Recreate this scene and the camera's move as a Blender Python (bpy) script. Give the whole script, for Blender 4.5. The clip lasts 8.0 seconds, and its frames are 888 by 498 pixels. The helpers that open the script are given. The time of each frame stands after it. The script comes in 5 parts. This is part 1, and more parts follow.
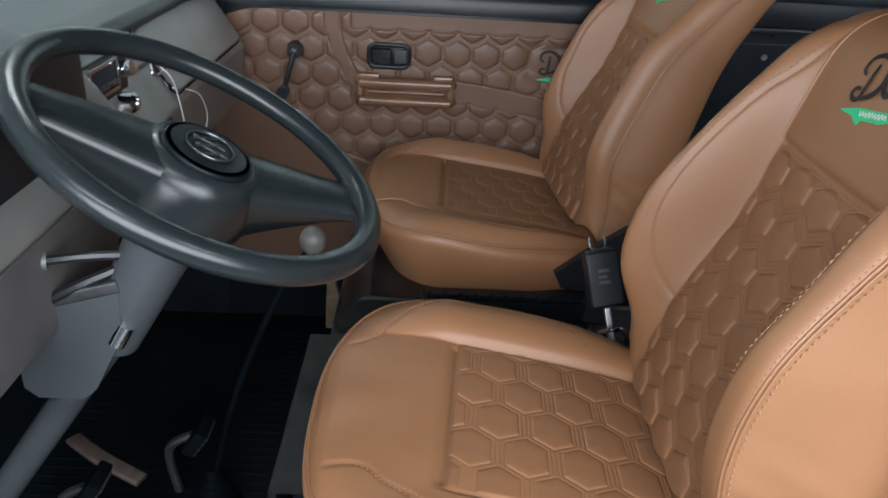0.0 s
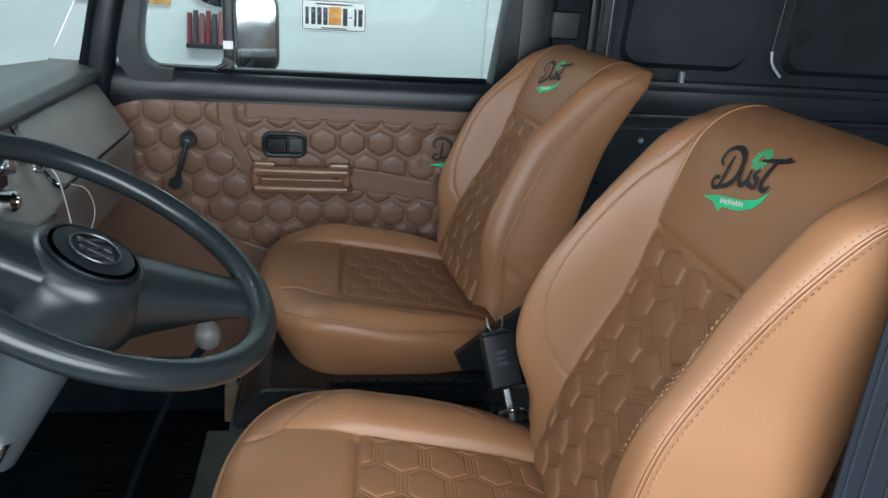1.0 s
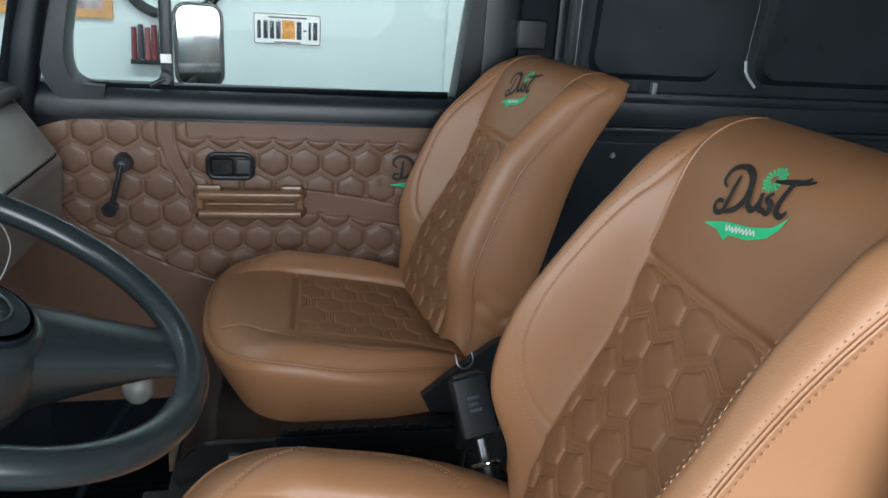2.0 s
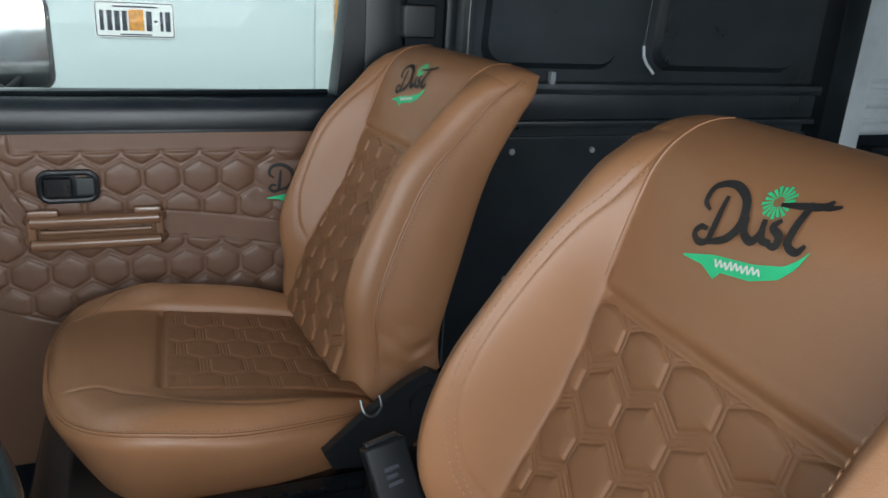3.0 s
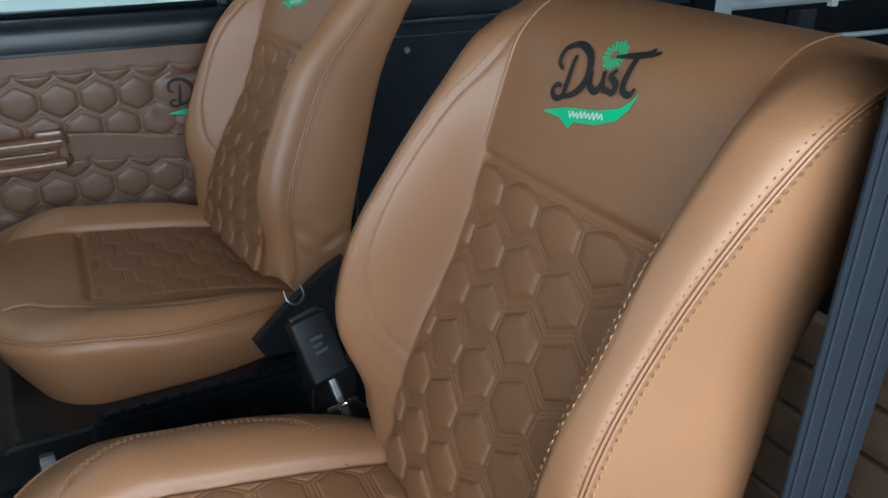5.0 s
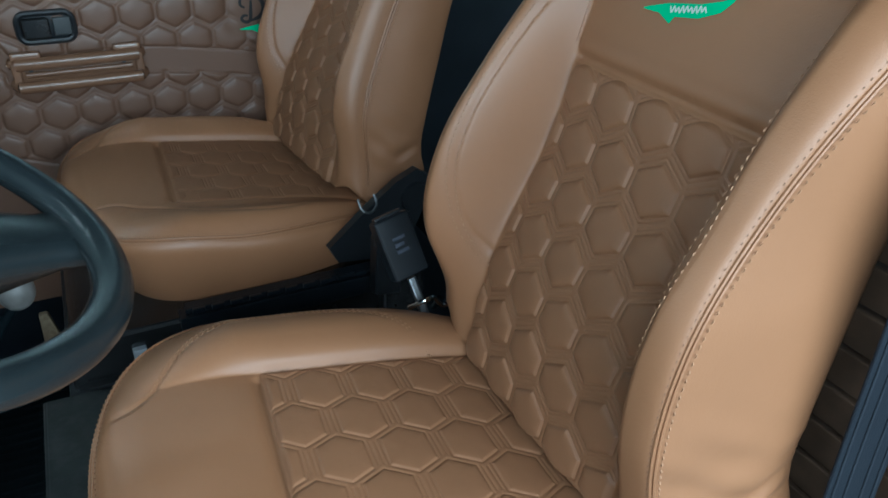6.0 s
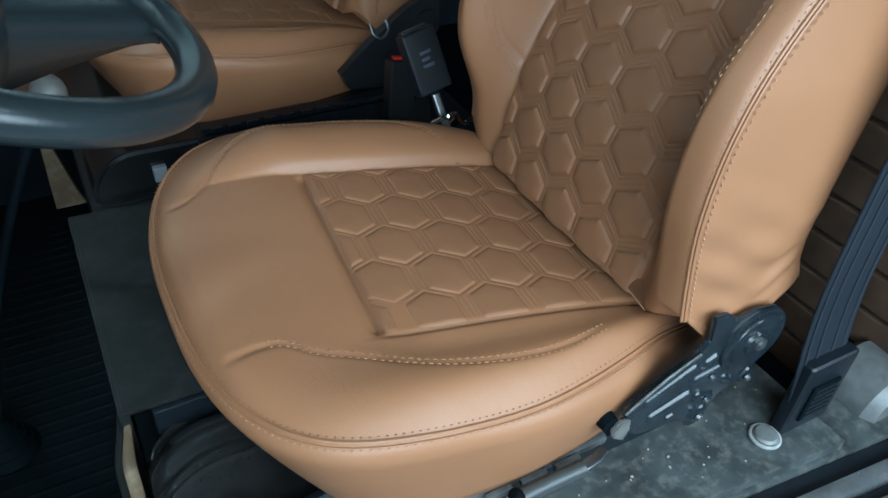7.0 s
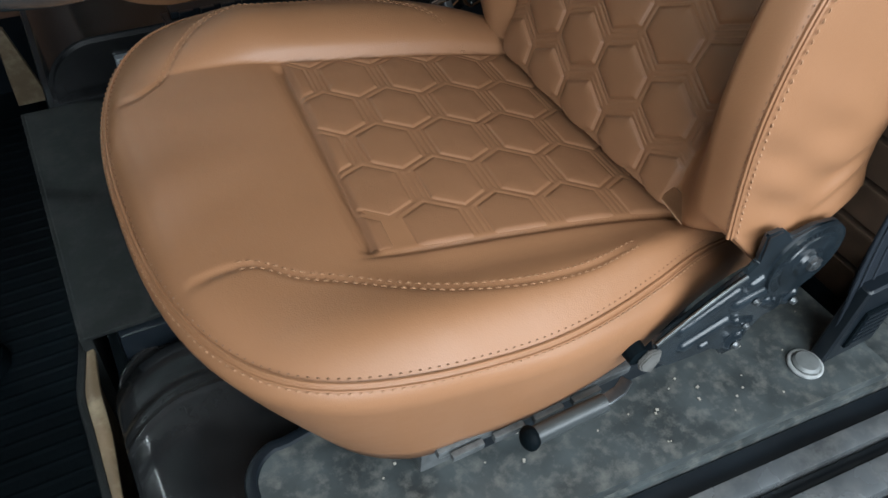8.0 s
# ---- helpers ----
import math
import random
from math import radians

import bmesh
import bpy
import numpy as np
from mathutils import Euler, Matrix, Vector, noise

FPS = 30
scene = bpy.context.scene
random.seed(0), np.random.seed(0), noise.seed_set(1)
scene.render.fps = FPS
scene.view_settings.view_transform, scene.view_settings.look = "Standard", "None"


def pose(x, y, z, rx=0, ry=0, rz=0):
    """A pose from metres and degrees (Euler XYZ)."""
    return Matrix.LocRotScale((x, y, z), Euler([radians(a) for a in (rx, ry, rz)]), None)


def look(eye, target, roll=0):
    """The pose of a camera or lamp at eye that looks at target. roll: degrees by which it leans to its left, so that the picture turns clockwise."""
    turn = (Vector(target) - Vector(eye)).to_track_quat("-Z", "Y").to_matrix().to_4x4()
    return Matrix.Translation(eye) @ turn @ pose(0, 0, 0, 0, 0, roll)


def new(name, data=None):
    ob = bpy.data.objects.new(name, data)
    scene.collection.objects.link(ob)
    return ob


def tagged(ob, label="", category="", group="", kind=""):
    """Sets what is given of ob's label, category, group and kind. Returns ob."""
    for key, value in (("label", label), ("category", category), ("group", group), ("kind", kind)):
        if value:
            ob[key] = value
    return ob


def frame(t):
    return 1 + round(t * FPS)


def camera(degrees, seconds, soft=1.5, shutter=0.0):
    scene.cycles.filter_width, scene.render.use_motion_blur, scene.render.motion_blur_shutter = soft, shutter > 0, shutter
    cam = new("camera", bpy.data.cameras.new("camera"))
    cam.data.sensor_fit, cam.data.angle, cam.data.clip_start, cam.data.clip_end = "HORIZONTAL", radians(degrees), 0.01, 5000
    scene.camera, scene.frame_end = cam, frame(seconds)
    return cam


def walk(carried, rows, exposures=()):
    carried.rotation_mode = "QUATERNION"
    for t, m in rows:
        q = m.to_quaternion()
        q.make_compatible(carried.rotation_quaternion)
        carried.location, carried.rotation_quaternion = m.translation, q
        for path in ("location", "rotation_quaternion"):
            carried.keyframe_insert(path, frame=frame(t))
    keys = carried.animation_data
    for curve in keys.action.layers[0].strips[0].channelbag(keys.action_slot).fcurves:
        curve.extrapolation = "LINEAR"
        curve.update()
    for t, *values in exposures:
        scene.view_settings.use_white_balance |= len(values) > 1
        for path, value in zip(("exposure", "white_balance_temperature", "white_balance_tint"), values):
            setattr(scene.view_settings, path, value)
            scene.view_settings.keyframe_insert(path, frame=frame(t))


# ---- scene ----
cam = camera(60.5, 8.0, shutter=0.12)
PATH = [
    (0, (-0.056, -1.078, 1.605), (0.005, 0.709, 0.71), 3.4),
    (0.5, (-0.049, -1.095, 1.627), (0.187, 0.745, 0.88), 3.8),
    (1, (-0.046, -1.085, 1.628), (0.257, 0.764, 0.929), 4.1),
    (1.5, (-0.044, -1.063, 1.619), (0.315, 0.788, 0.951), 3.8),
    (2.8, (0.006, -0.761, 1.594), (0.602, 1.034, 0.946), 3.7),
    (3, (-0.007, -0.749, 1.593), (0.695, 1.001, 0.926), 3.5),
    (3.5, (-0.046, -0.759, 1.615), (0.895, 0.855, 0.901), 2.7),
    (4, (-0.088, -0.766, 1.585), (0.927, 0.767, 0.797), 3.0),
    (4.2, (-0.082, -0.785, 1.582), (0.925, 0.744, 0.776), 3.3),
    (5.3, (-0.016, -0.868, 1.587), (0.79, 0.735, 0.69), -0.6),
    (5.5, (-0.033, -0.878, 1.586), (0.75, 0.718, 0.671), -0.6),
    (6, (-0.105, -0.869, 1.555), (0.653, 0.691, 0.558), 0.8),
    (6.5, (-0.193, -0.893, 1.525), (0.522, 0.545, 0.333), 3.2),
    (6.8, (-0.223, -0.894, 1.516), (0.531, 0.468, 0.26), 4.6),
    (7, (-0.229, -0.901, 1.505), (0.568, 0.436, 0.249), 4.1),
    (7.5, (-0.226, -0.87, 1.458), (0.503, 0.373, 0.071), 5.8),
    (8, (-0.187, -0.822, 1.433), (0.542, 0.356, -0.011), 4.9),
]
EXPOSURES = ((0.0, -0.04, 6430, 14), (0.5, 0.0, 6280, 9), (1.5, 0.0, 6280, 9), (3.0, 0.08, 6480, 10), (3.5, 0.06, 6200, 6), (4.0, 0.04, 6030, 5), (5.5, -0.12, 5530, 0), (6.0, -0.16, 5330, -3), (7.0, -0.03, 5330, -3), (7.5, -0.05, 5730, 3), (8.0, -0.13, 6180, 8))
walk(cam, [(t, look(eye, target, roll)) for t, eye, target, roll in PATH], EXPOSURES)

# ---- world, lamps ----
world = bpy.data.worlds.new("world")
scene.world = world
world.use_nodes = True
wn = world.node_tree.nodes
sky = wn.new("ShaderNodeTexSky")
sky.sky_type, sky.sun_disc = "NISHITA", False
sky.sun_elevation, sky.sun_rotation = radians(50), radians(200)
world.node_tree.links.new(sky.outputs["Color"], wn["Background"].inputs["Color"])
wn["Background"].inputs["Strength"].default_value = 0.12


def area(name, size, size_y, watts, m, color=(1, 1, 1)):
    lamp = bpy.data.lights.new(name, "AREA")
    lamp.shape, lamp.size, lamp.size_y, lamp.energy, lamp.color = "RECTANGLE", size, size_y, watts, color
    ob = new(name, lamp)
    ob.matrix_world = m
    return ob


# daylight through the wide garage opening behind the camera; the other lamps are added fill
area("daylight_opening", 3.0, 1.0, 86, look((0.2, -1.97, 1.75), (0.25, 0, 1.1)), (0.93, 1.0, 1.03))
# fill added ahead of the windscreen; the garage wall there has no opening
area("front_fill", 3.0, 2.2, 52, look((-4.6, 0.2, 1.8), (0, 0, 1.2)), (0.95, 0.98, 1.0))
# fill lamps added below the unseen ceiling to even out wall and cab
for lx in (-0.5, 1.5):
    area("added_fill_light", 1.2, 0.25, 35, look((lx, 1.02, 2.93), (lx, 1.5, 0)), (0.9, 1.0, 1.0))
    area("added_fill_light", 1.2, 0.25, 14, look((lx, -1.55, 2.93), (lx, -1.2, 0)), (0.95, 1.0, 1.0))


# ---- materials ----
def mat(name, color, rough=0.5, metal=0.0, var=0.12, scale=8.0, bump=0.0, bump_scale=300.0, spec=0.5, rough_var=0.08, second=None, second_scale=3.0, second_amount=0.0, coat=0.0):
    """A material with two scales of colour variation, uneven roughness and fine relief."""
    m = bpy.data.materials.new(name)
    m.use_nodes = True
    nt = m.node_tree
    b = nt.nodes["Principled BSDF"]
    b.inputs["Metallic"].default_value = metal
    b.inputs["Specular IOR Level"].default_value = spec
    b.inputs["Coat Weight"].default_value = coat
    tc = nt.nodes.new("ShaderNodeTexCoord")
    n1 = nt.nodes.new("ShaderNodeTexNoise")
    n1.inputs["Scale"].default_value, n1.inputs["Detail"].default_value = scale, 6
    nt.links.new(tc.outputs["Object"], n1.inputs["Vector"])
    ramp = nt.nodes.new("ShaderNodeMapRange")
    ramp.inputs["From Min"].default_value, ramp.inputs["From Max"].default_value = 0.3, 0.7
    ramp.inputs["To Min"].default_value, ramp.inputs["To Max"].default_value = 1 - var, 1 + var
    nt.links.new(n1.outputs["Fac"], ramp.inputs["Value"])
    mul = nt.nodes.new("ShaderNodeVectorMath")
    mul.operation = "SCALE"
    mul.inputs[0].default_value = color
    nt.links.new(ramp.outputs["Result"], mul.inputs["Scale"])
    out = mul.outputs["Vector"]
    if second:
        n2 = nt.nodes.new("ShaderNodeTexNoise")
        n2.inputs["Scale"].default_value, n2.inputs["Detail"].default_value, n2.inputs["Roughness"].default_value = second_scale, 8, 0.65
        nt.links.new(tc.outputs["Object"], n2.inputs["Vector"])
        r2 = nt.nodes.new("ShaderNodeMapRange")
        r2.inputs["From Min"].default_value, r2.inputs["From Max"].default_value = 0.48, 0.68
        r2.inputs["To Min"].default_value, r2.inputs["To Max"].default_value = 0, second_amount
        nt.links.new(n2.outputs["Fac"], r2.inputs["Value"])
        mix = nt.nodes.new("ShaderNodeMix")
        mix.data_type = "RGBA"
        mix.inputs["B"].default_value = (*second, 1)
        nt.links.new(r2.outputs["Result"], mix.inputs["Factor"])
        nt.links.new(out, mix.inputs["A"])
        out = mix.outputs["Result"]
    nt.links.new(out, b.inputs["Base Color"])
    rr = nt.nodes.new("ShaderNodeMapRange")
    rr.inputs["To Min"].default_value, rr.inputs["To Max"].default_value = max(0.02, rough - rough_var), min(1, rough + rough_var)
    nt.links.new(n1.outputs["Fac"], rr.inputs["Value"])
    nt.links.new(rr.outputs["Result"], b.inputs["Roughness"])
    if bump:
        v = nt.nodes.new("ShaderNodeTexNoise")
        v.inputs["Scale"].default_value, v.inputs["Detail"].default_value = bump_scale, 3
        nt.links.new(tc.outputs["Object"], v.inputs["Vector"])
        bp = nt.nodes.new("ShaderNodeBump")
        bp.inputs["Strength"].default_value, bp.inputs["Distance"].default_value = bump, 0.001
        nt.links.new(v.outputs["Fac"], bp.inputs["Height"])
        nt.links.new(bp.outputs["Normal"], b.inputs["Normal"])
    return m


def leather(name, color, rough=0.42, pebble=800.0, strength=0.17, **kw):
    """Coated leatherette: pebbled grain from Voronoi cells over a soft large-scale undulation."""
    m = mat(name, color, rough, var=0.07, scale=5.0, **kw)
    nt = m.node_tree
    b = nt.nodes["Principled BSDF"]
    tc = nt.nodes.new("ShaderNodeTexCoord")
    vo = nt.nodes.new("ShaderNodeTexVoronoi")
    vo.inputs["Scale"].default_value = pebble
    nt.links.new(tc.outputs["Object"], vo.inputs["Vector"])
    b1 = nt.nodes.new("ShaderNodeBump")
    b1.inputs["Strength"].default_value, b1.inputs["Distance"].default_value = strength, 0.0006
    nt.links.new(vo.outputs["Distance"], b1.inputs["Height"])
    no = nt.nodes.new("ShaderNodeTexNoise")
    no.inputs["Scale"].default_value, no.inputs["Detail"].default_value = 22.0, 3
    nt.links.new(tc.outputs["Object"], no.inputs["Vector"])
    b2 = nt.nodes.new("ShaderNodeBump")
    b2.inputs["Strength"].default_value, b2.inputs["Distance"].default_value = 0.25, 0.004
    nt.links.new(no.outputs["Fac"], b2.inputs["Height"])
    nt.links.new(b1.outputs["Normal"], b2.inputs["Normal"])
    nt.links.new(b2.outputs["Normal"], b.inputs["Normal"])
    return m


TAN = (0.274, 0.1295, 0.061)
M_TAN = leather("tan_leatherette", TAN, 0.45, spec=0.5)
M_QUILT = leather("tan_leatherette_quilted", (0.24, 0.1135, 0.0545), 0.5, spec=0.42)
M_DOOR = leather("brown_leatherette", (0.145, 0.078, 0.049), 0.44)
M_PULL = mat("glossy_brown_vinyl", (0.19, 0.1, 0.058), 0.22, bump=0.1, bump_scale=300)
M_HOLE = mat("sunken_stitch", (0.19, 0.094, 0.047), 0.7)
M_THREAD = mat("tan_thread", (0.3, 0.154, 0.077), 0.65)
M_BLACKTHREAD = mat("black_thread", (0.012, 0.011, 0.011), 0.6, bump=0.6, bump_scale=900)
M_GREENTHREAD = mat("green_thread", (0.02, 0.58, 0.24), 0.55, bump=0.6, bump_scale=900)
M_WHITETHREAD = mat("white_thread", (0.75, 0.8, 0.76), 0.6)
M_CARGO = mat("satin_black_paint", (0.02, 0.026, 0.032), 0.3, spec=0.7, var=0.3, second=(0.03, 0.034, 0.038), second_scale=6, second_amount=0.3, bump=0.08, bump_scale=120)
M_BLACK = mat("black_paint", (0.006, 0.009, 0.0125), 0.33, spec=0.36, var=0.3, second=(0.02, 0.023, 0.026), second_scale=14, second_amount=0.2, bump=0.08, bump_scale=120)
M_BLACKPLASTIC = mat("black_plastic", (0.012, 0.014, 0.0165), 0.34, bump=0.15, bump_scale=500)
M_WHEEL = mat("wheel_black_plastic", (0.0155, 0.0205, 0.0225), 0.23, bump=0.12, bump_scale=900)
M_COLUMN = mat("column_grey_plastic", (0.058, 0.067, 0.073), 0.34, bump=0.1, bump_scale=600)
M_RUBBER = mat("black_rubber", (0.0022, 0.0045, 0.006), 0.62, spec=0.06, var=0.35, second=(0.006, 0.008, 0.01), second_scale=20, second_amount=0.3, bump=0.3, bump_scale=150)
M_DUSTY = mat("dusty_black_metal", (0.043, 0.05, 0.051), 0.4, var=0.5, scale=20, second=(0.19, 0.185, 0.165), second_scale=62, second_amount=0.45, bump=0.45, bump_scale=55, rough_var=0.16)
M_MATRUBBER = mat("worn_grey_rubber", (0.0085, 0.01, 0.01), 0.6, spec=0.22, var=0.4, scale=18, second=(0.026, 0.026, 0.0245), second_scale=35, second_amount=0.5, bump=0.3, bump_scale=120)
M_RUST = mat("rusty_steel", (0.07, 0.05, 0.04), 0.6, var=0.4, scale=40)
M_RECL = mat("black_stamped_steel", (0.01, 0.0145, 0.0185), 0.2, spec=0.6, var=0.4, scale=40, bump=0.1, bump_scale=200)
# worn sill metal, lightened to hold the ridges' gloss in its colour
M_SILL = mat("worn_sill_highlight", (0.13, 0.14, 0.148), 0.26, metal=0.5, var=0.4, scale=14, second=(0.3, 0.3, 0.29), second_scale=25, second_amount=0.5, bump=0.15, bump_scale=80)
M_ARCH = mat("glossy_black_paint", (0.0095, 0.01, 0.0105), 0.2, var=0.4, scale=10, second=(0.026, 0.026, 0.026), second_scale=9, second_amount=0.5, rough_var=0.14, bump=0.08, bump_scale=90)
M_CRUMB = mat("dry_dirt", (0.3, 0.28, 0.24), 0.9)
M_PALECAP = mat("pale_worn_rim", (0.33, 0.34, 0.335), 0.5, metal=0.2, var=0.3, scale=90)
M_CAP = mat("dusty_grey_cap", (0.155, 0.163, 0.16), 0.5, metal=0.3, var=0.2, scale=60)
M_PAD = mat("dusty_grey_vinyl", (0.038, 0.043, 0.044), 0.36, var=0.2, scale=6, bump=0.2, bump_scale=250)
M_SLIDE = mat("grey_galvanised_sheet", (0.68, 0.74, 0.78), 0.36, metal=0.35, var=0.12, scale=4, second=(0.45, 0.48, 0.5), second_scale=7, second_amount=0.4, bump=0.05, bump_scale=60)
M_GREY = mat("grey_dash_paint", (0.238, 0.232, 0.22), 0.34, metal=0.35, var=0.12, second=(0.28, 0.27, 0.25), second_scale=6, second_amount=0.4, bump=0.05, bump_scale=90)
M_UNDERDASH = mat("dark_brown_vinyl", (0.085, 0.081, 0.079), 0.45, var=0.3, scale=9, bump=0.2, bump_scale=200)
M_BARE = mat("bare_grey_metal", (0.48, 0.52, 0.55), 0.36, metal=0.55, var=0.12, second=(0.2, 0.21, 0.22), second_scale=4, second_amount=0.5)
M_CHROME = mat("chrome", (0.75, 0.76, 0.77), 0.12, metal=1.0, var=0.05, rough_var=0.06)
M_RAIL = mat("dull_grey_rail", (0.12, 0.128, 0.13), 0.38, metal=0.35, var=0.35, scale=45, second=(0.04, 0.042, 0.044), second_scale=60, second_amount=0.6)
M_KNOB = mat("worn_grey_plastic", (0.11, 0.107, 0.1), 0.45, var=0.25, scale=60)
M_BADGE = mat("dull_grey_badge_metal", (0.11, 0.12, 0.125), 0.3, metal=0.8, var=0.2, scale=60)
M_STEEL = mat("worn_steel", (0.2, 0.21, 0.22), 0.36, metal=0.9, var=0.2, second=(0.08, 0.08, 0.08), second_scale=40, second_amount=0.5)
M_BEIGE = mat("beige_primer", (0.15, 0.105, 0.06), 0.6, var=0.35, second=(0.36, 0.3, 0.2), second_scale=26, second_amount=0.55)
M_WALL = mat("white_plaster", (0.55, 0.63, 0.635), 0.85, var=0.025, scale=2.0, bump=0.15, bump_scale=70)
M_CONCRETE = mat("grey_concrete", (0.3, 0.3, 0.29), 0.7, var=0.2, scale=3, second=(0.2, 0.19, 0.18), second_scale=1.2, second_amount=0.6, bump=0.2, bump_scale=40)
M_WOOD = mat("dark_wood_slats", (0.055, 0.032, 0.019), 0.55, var=0.35, scale=30, bump=0.3, bump_scale=80)
M_PINE = mat("varnished_pine", (0.5, 0.25, 0.07), 0.45, var=0.2, scale=30)
M_TERRACOTTA = mat("terracotta_paint", (0.36, 0.13, 0.07), 0.75, var=0.25, scale=9, bump=0.2, bump_scale=50)
M_WEBBING = mat("charcoal_webbing", (0.011, 0.0145, 0.02), 0.75, spec=0.15, bump=0.5, bump_scale=700)
M_WEBRIB = mat("grey_webbing_rib", (0.016, 0.02, 0.0265), 0.7, spec=0.2, bump=0.5, bump_scale=700)
M_WHITE = mat("white_paint", (0.75, 0.76, 0.75), 0.5, var=0.04)
M_REDPLASTIC = mat("red_plastic", (0.5, 0.02, 0.015), 0.35)
M_INK = mat("dark_ink", (0.03, 0.035, 0.05), 0.6)
M_ORANGE = mat("orange_print", (0.65, 0.28, 0.05), 0.6, var=0.4, scale=60)
M_CARD = mat("poster_print", (0.35, 0.3, 0.32), 0.6, var=0.7, scale=25, second=(0.5, 0.1, 0.08), second_scale=18, second_amount=0.8)
M_MIRROR = mat("hazy_mirror", (0.5, 0.515, 0.515), 0.06, metal=1.0, var=0.08)


def glass(name):
    m = bpy.data.materials.new(name)
    m.use_nodes = True
    b = m.node_tree.nodes["Principled BSDF"]
    b.inputs["Transmission Weight"].default_value, b.inputs["Roughness"].default_value, b.inputs["IOR"].default_value = 1.0, 0.0, 1.12
    b.inputs["Base Color"].default_value = (0.93, 0.97, 0.96, 1)
    return m


M_GLASS = glass("clear_glass")


# ---- mesh helpers ----
def link(name, me, material, parent=None, label="", smooth=True):
    me.materials.append(material)
    if smooth:
        me.shade_smooth()
    ob = new(name, me)
    if parent:
        ob.parent = parent
    return tagged(ob, label)


def part(name, bm, material, parent=None, label="", smooth=False):
    me = bpy.data.meshes.new(name)
    bm.normal_update()
    bm.to_mesh(me)
    bm.free()
    ob = link(name, me, material, parent, label, False)
    if smooth:
        me.shade_smooth()
        me.set_sharp_from_angle(angle=radians(40))
    return ob


def thing(name, label, category, at=(0, 0, 0), group="", kind=""):
    ob = new(name)
    ob.empty_display_size = 0.05
    ob.location = at
    return tagged(ob, label, category, group, kind)


def box(bm, lo, hi, bevel=0.0, m=None, segments=2):
    made = bmesh.ops.create_cube(bm, size=1)["verts"]
    c = [(a + b) / 2 for a, b in zip(lo, hi)]
    s = [abs(b - a) for a, b in zip(lo, hi)]
    bmesh.ops.scale(bm, vec=s, verts=made)
    if bevel:
        edges = list({e for v in made for e in v.link_edges})
        out = bmesh.ops.bevel(bm, geom=edges, offset=bevel, segments=segments, affect="EDGES", profile=0.7)
        made = list({v for f in out["faces"] for v in f.verts} | {v for v in made if v.is_valid})
    bmesh.ops.translate(bm, vec=c, verts=made)
    if m is not None:
        bmesh.ops.transform(bm, matrix=m, verts=made)
    return made


def cyl(bm, a, b, r, r2=None, n=20):
    a, b = Vector(a), Vector(b)
    d = b - a
    made = bmesh.ops.create_cone(bm, cap_ends=True, segments=n, radius1=r, radius2=r if r2 is None else r2, depth=d.length)["verts"]
    bmesh.ops.transform(bm, matrix=Matrix.Translation((a + b) / 2) @ d.to_track_quat("Z", "Y").to_matrix().to_4x4(), verts=made)
    return made


def boxes(*rows, bevel=0.003):
    bm = bmesh.new()
    for lo, hi in rows:
        box(bm, lo, hi, bevel)
    return bm


def sweep(bm, pts, ring, closed=False, up=None):
    """Carries the ring (list of 2D points) along the pts."""
    pts = [Vector(p) for p in pts]
    n, k, loops = len(pts), len(ring), []
    normal = None
    for i, p in enumerate(pts):
        t = (pts[(i + 1) % n] - pts[i - 1]) if closed or 0 < i < n - 1 else (pts[1] - pts[0] if i == 0 else pts[-1] - pts[-2])
        t.normalize()
        if up is not None:
            normal = Vector(up)
        elif normal is None:
            normal = Vector((0, 0, 1)) if abs(t.z) < 0.9 else Vector((1, 0, 0))
        normal = (normal - t * normal.dot(t)).normalized()
        side = t.cross(normal)
        loops.append([bm.verts.new(p + side * x + normal * y) for x, y in ring])
    for i in range(n if closed else n - 1):
        a, b = loops[i], loops[(i + 1) % n]
        for j in range(k):
            bm.faces.new((a[j], a[(j + 1) % k], b[(j + 1) % k], b[j]))
    if not closed:
        bm.faces.new(loops[0][::-1])
        bm.faces.new(loops[-1])


def circle(r, n=10, ry=None):
    return [(r * math.cos(2 * math.pi * i / n), (ry or r) * math.sin(2 * math.pi * i / n)) for i in range(n)]


def smooth_path(pts, steps=6, closed=False):
    pts = [Vector(p) for p in pts]
    n, out = len(pts), []
    for i in range(n if closed else n - 1):
        p0, p1, p2, p3 = (pts[(i - 1) % n] if closed or i else pts[0]), pts[i], pts[(i + 1) % n], (pts[(i + 2) % n] if closed or i + 2 < n else pts[-1])
        for s in range(steps):
            t = s / steps
            out.append(0.5 * ((2 * p1) + (p2 - p0) * t + (2 * p0 - 5 * p1 + 4 * p2 - p3) * t * t + (3 * p1 - p0 - 3 * p2 + p3) * t ** 3))
    return out if closed else out + [pts[-1]]


def rounded(w, h, r, n=5):
    """A rounded rectangle's outline about the origin."""
    out = []
    for cx, cy, a0 in ((w / 2 - r, h / 2 - r, 0), (-w / 2 + r, h / 2 - r, 90), (-w / 2 + r, -h / 2 + r, 180), (w / 2 - r, -h / 2 + r, 270)):
        out += [(cx + r * math.cos(radians(a0 + 90 * i / n)), cy + r * math.sin(radians(a0 + 90 * i / n))) for i in range(n + 1)]
    return out


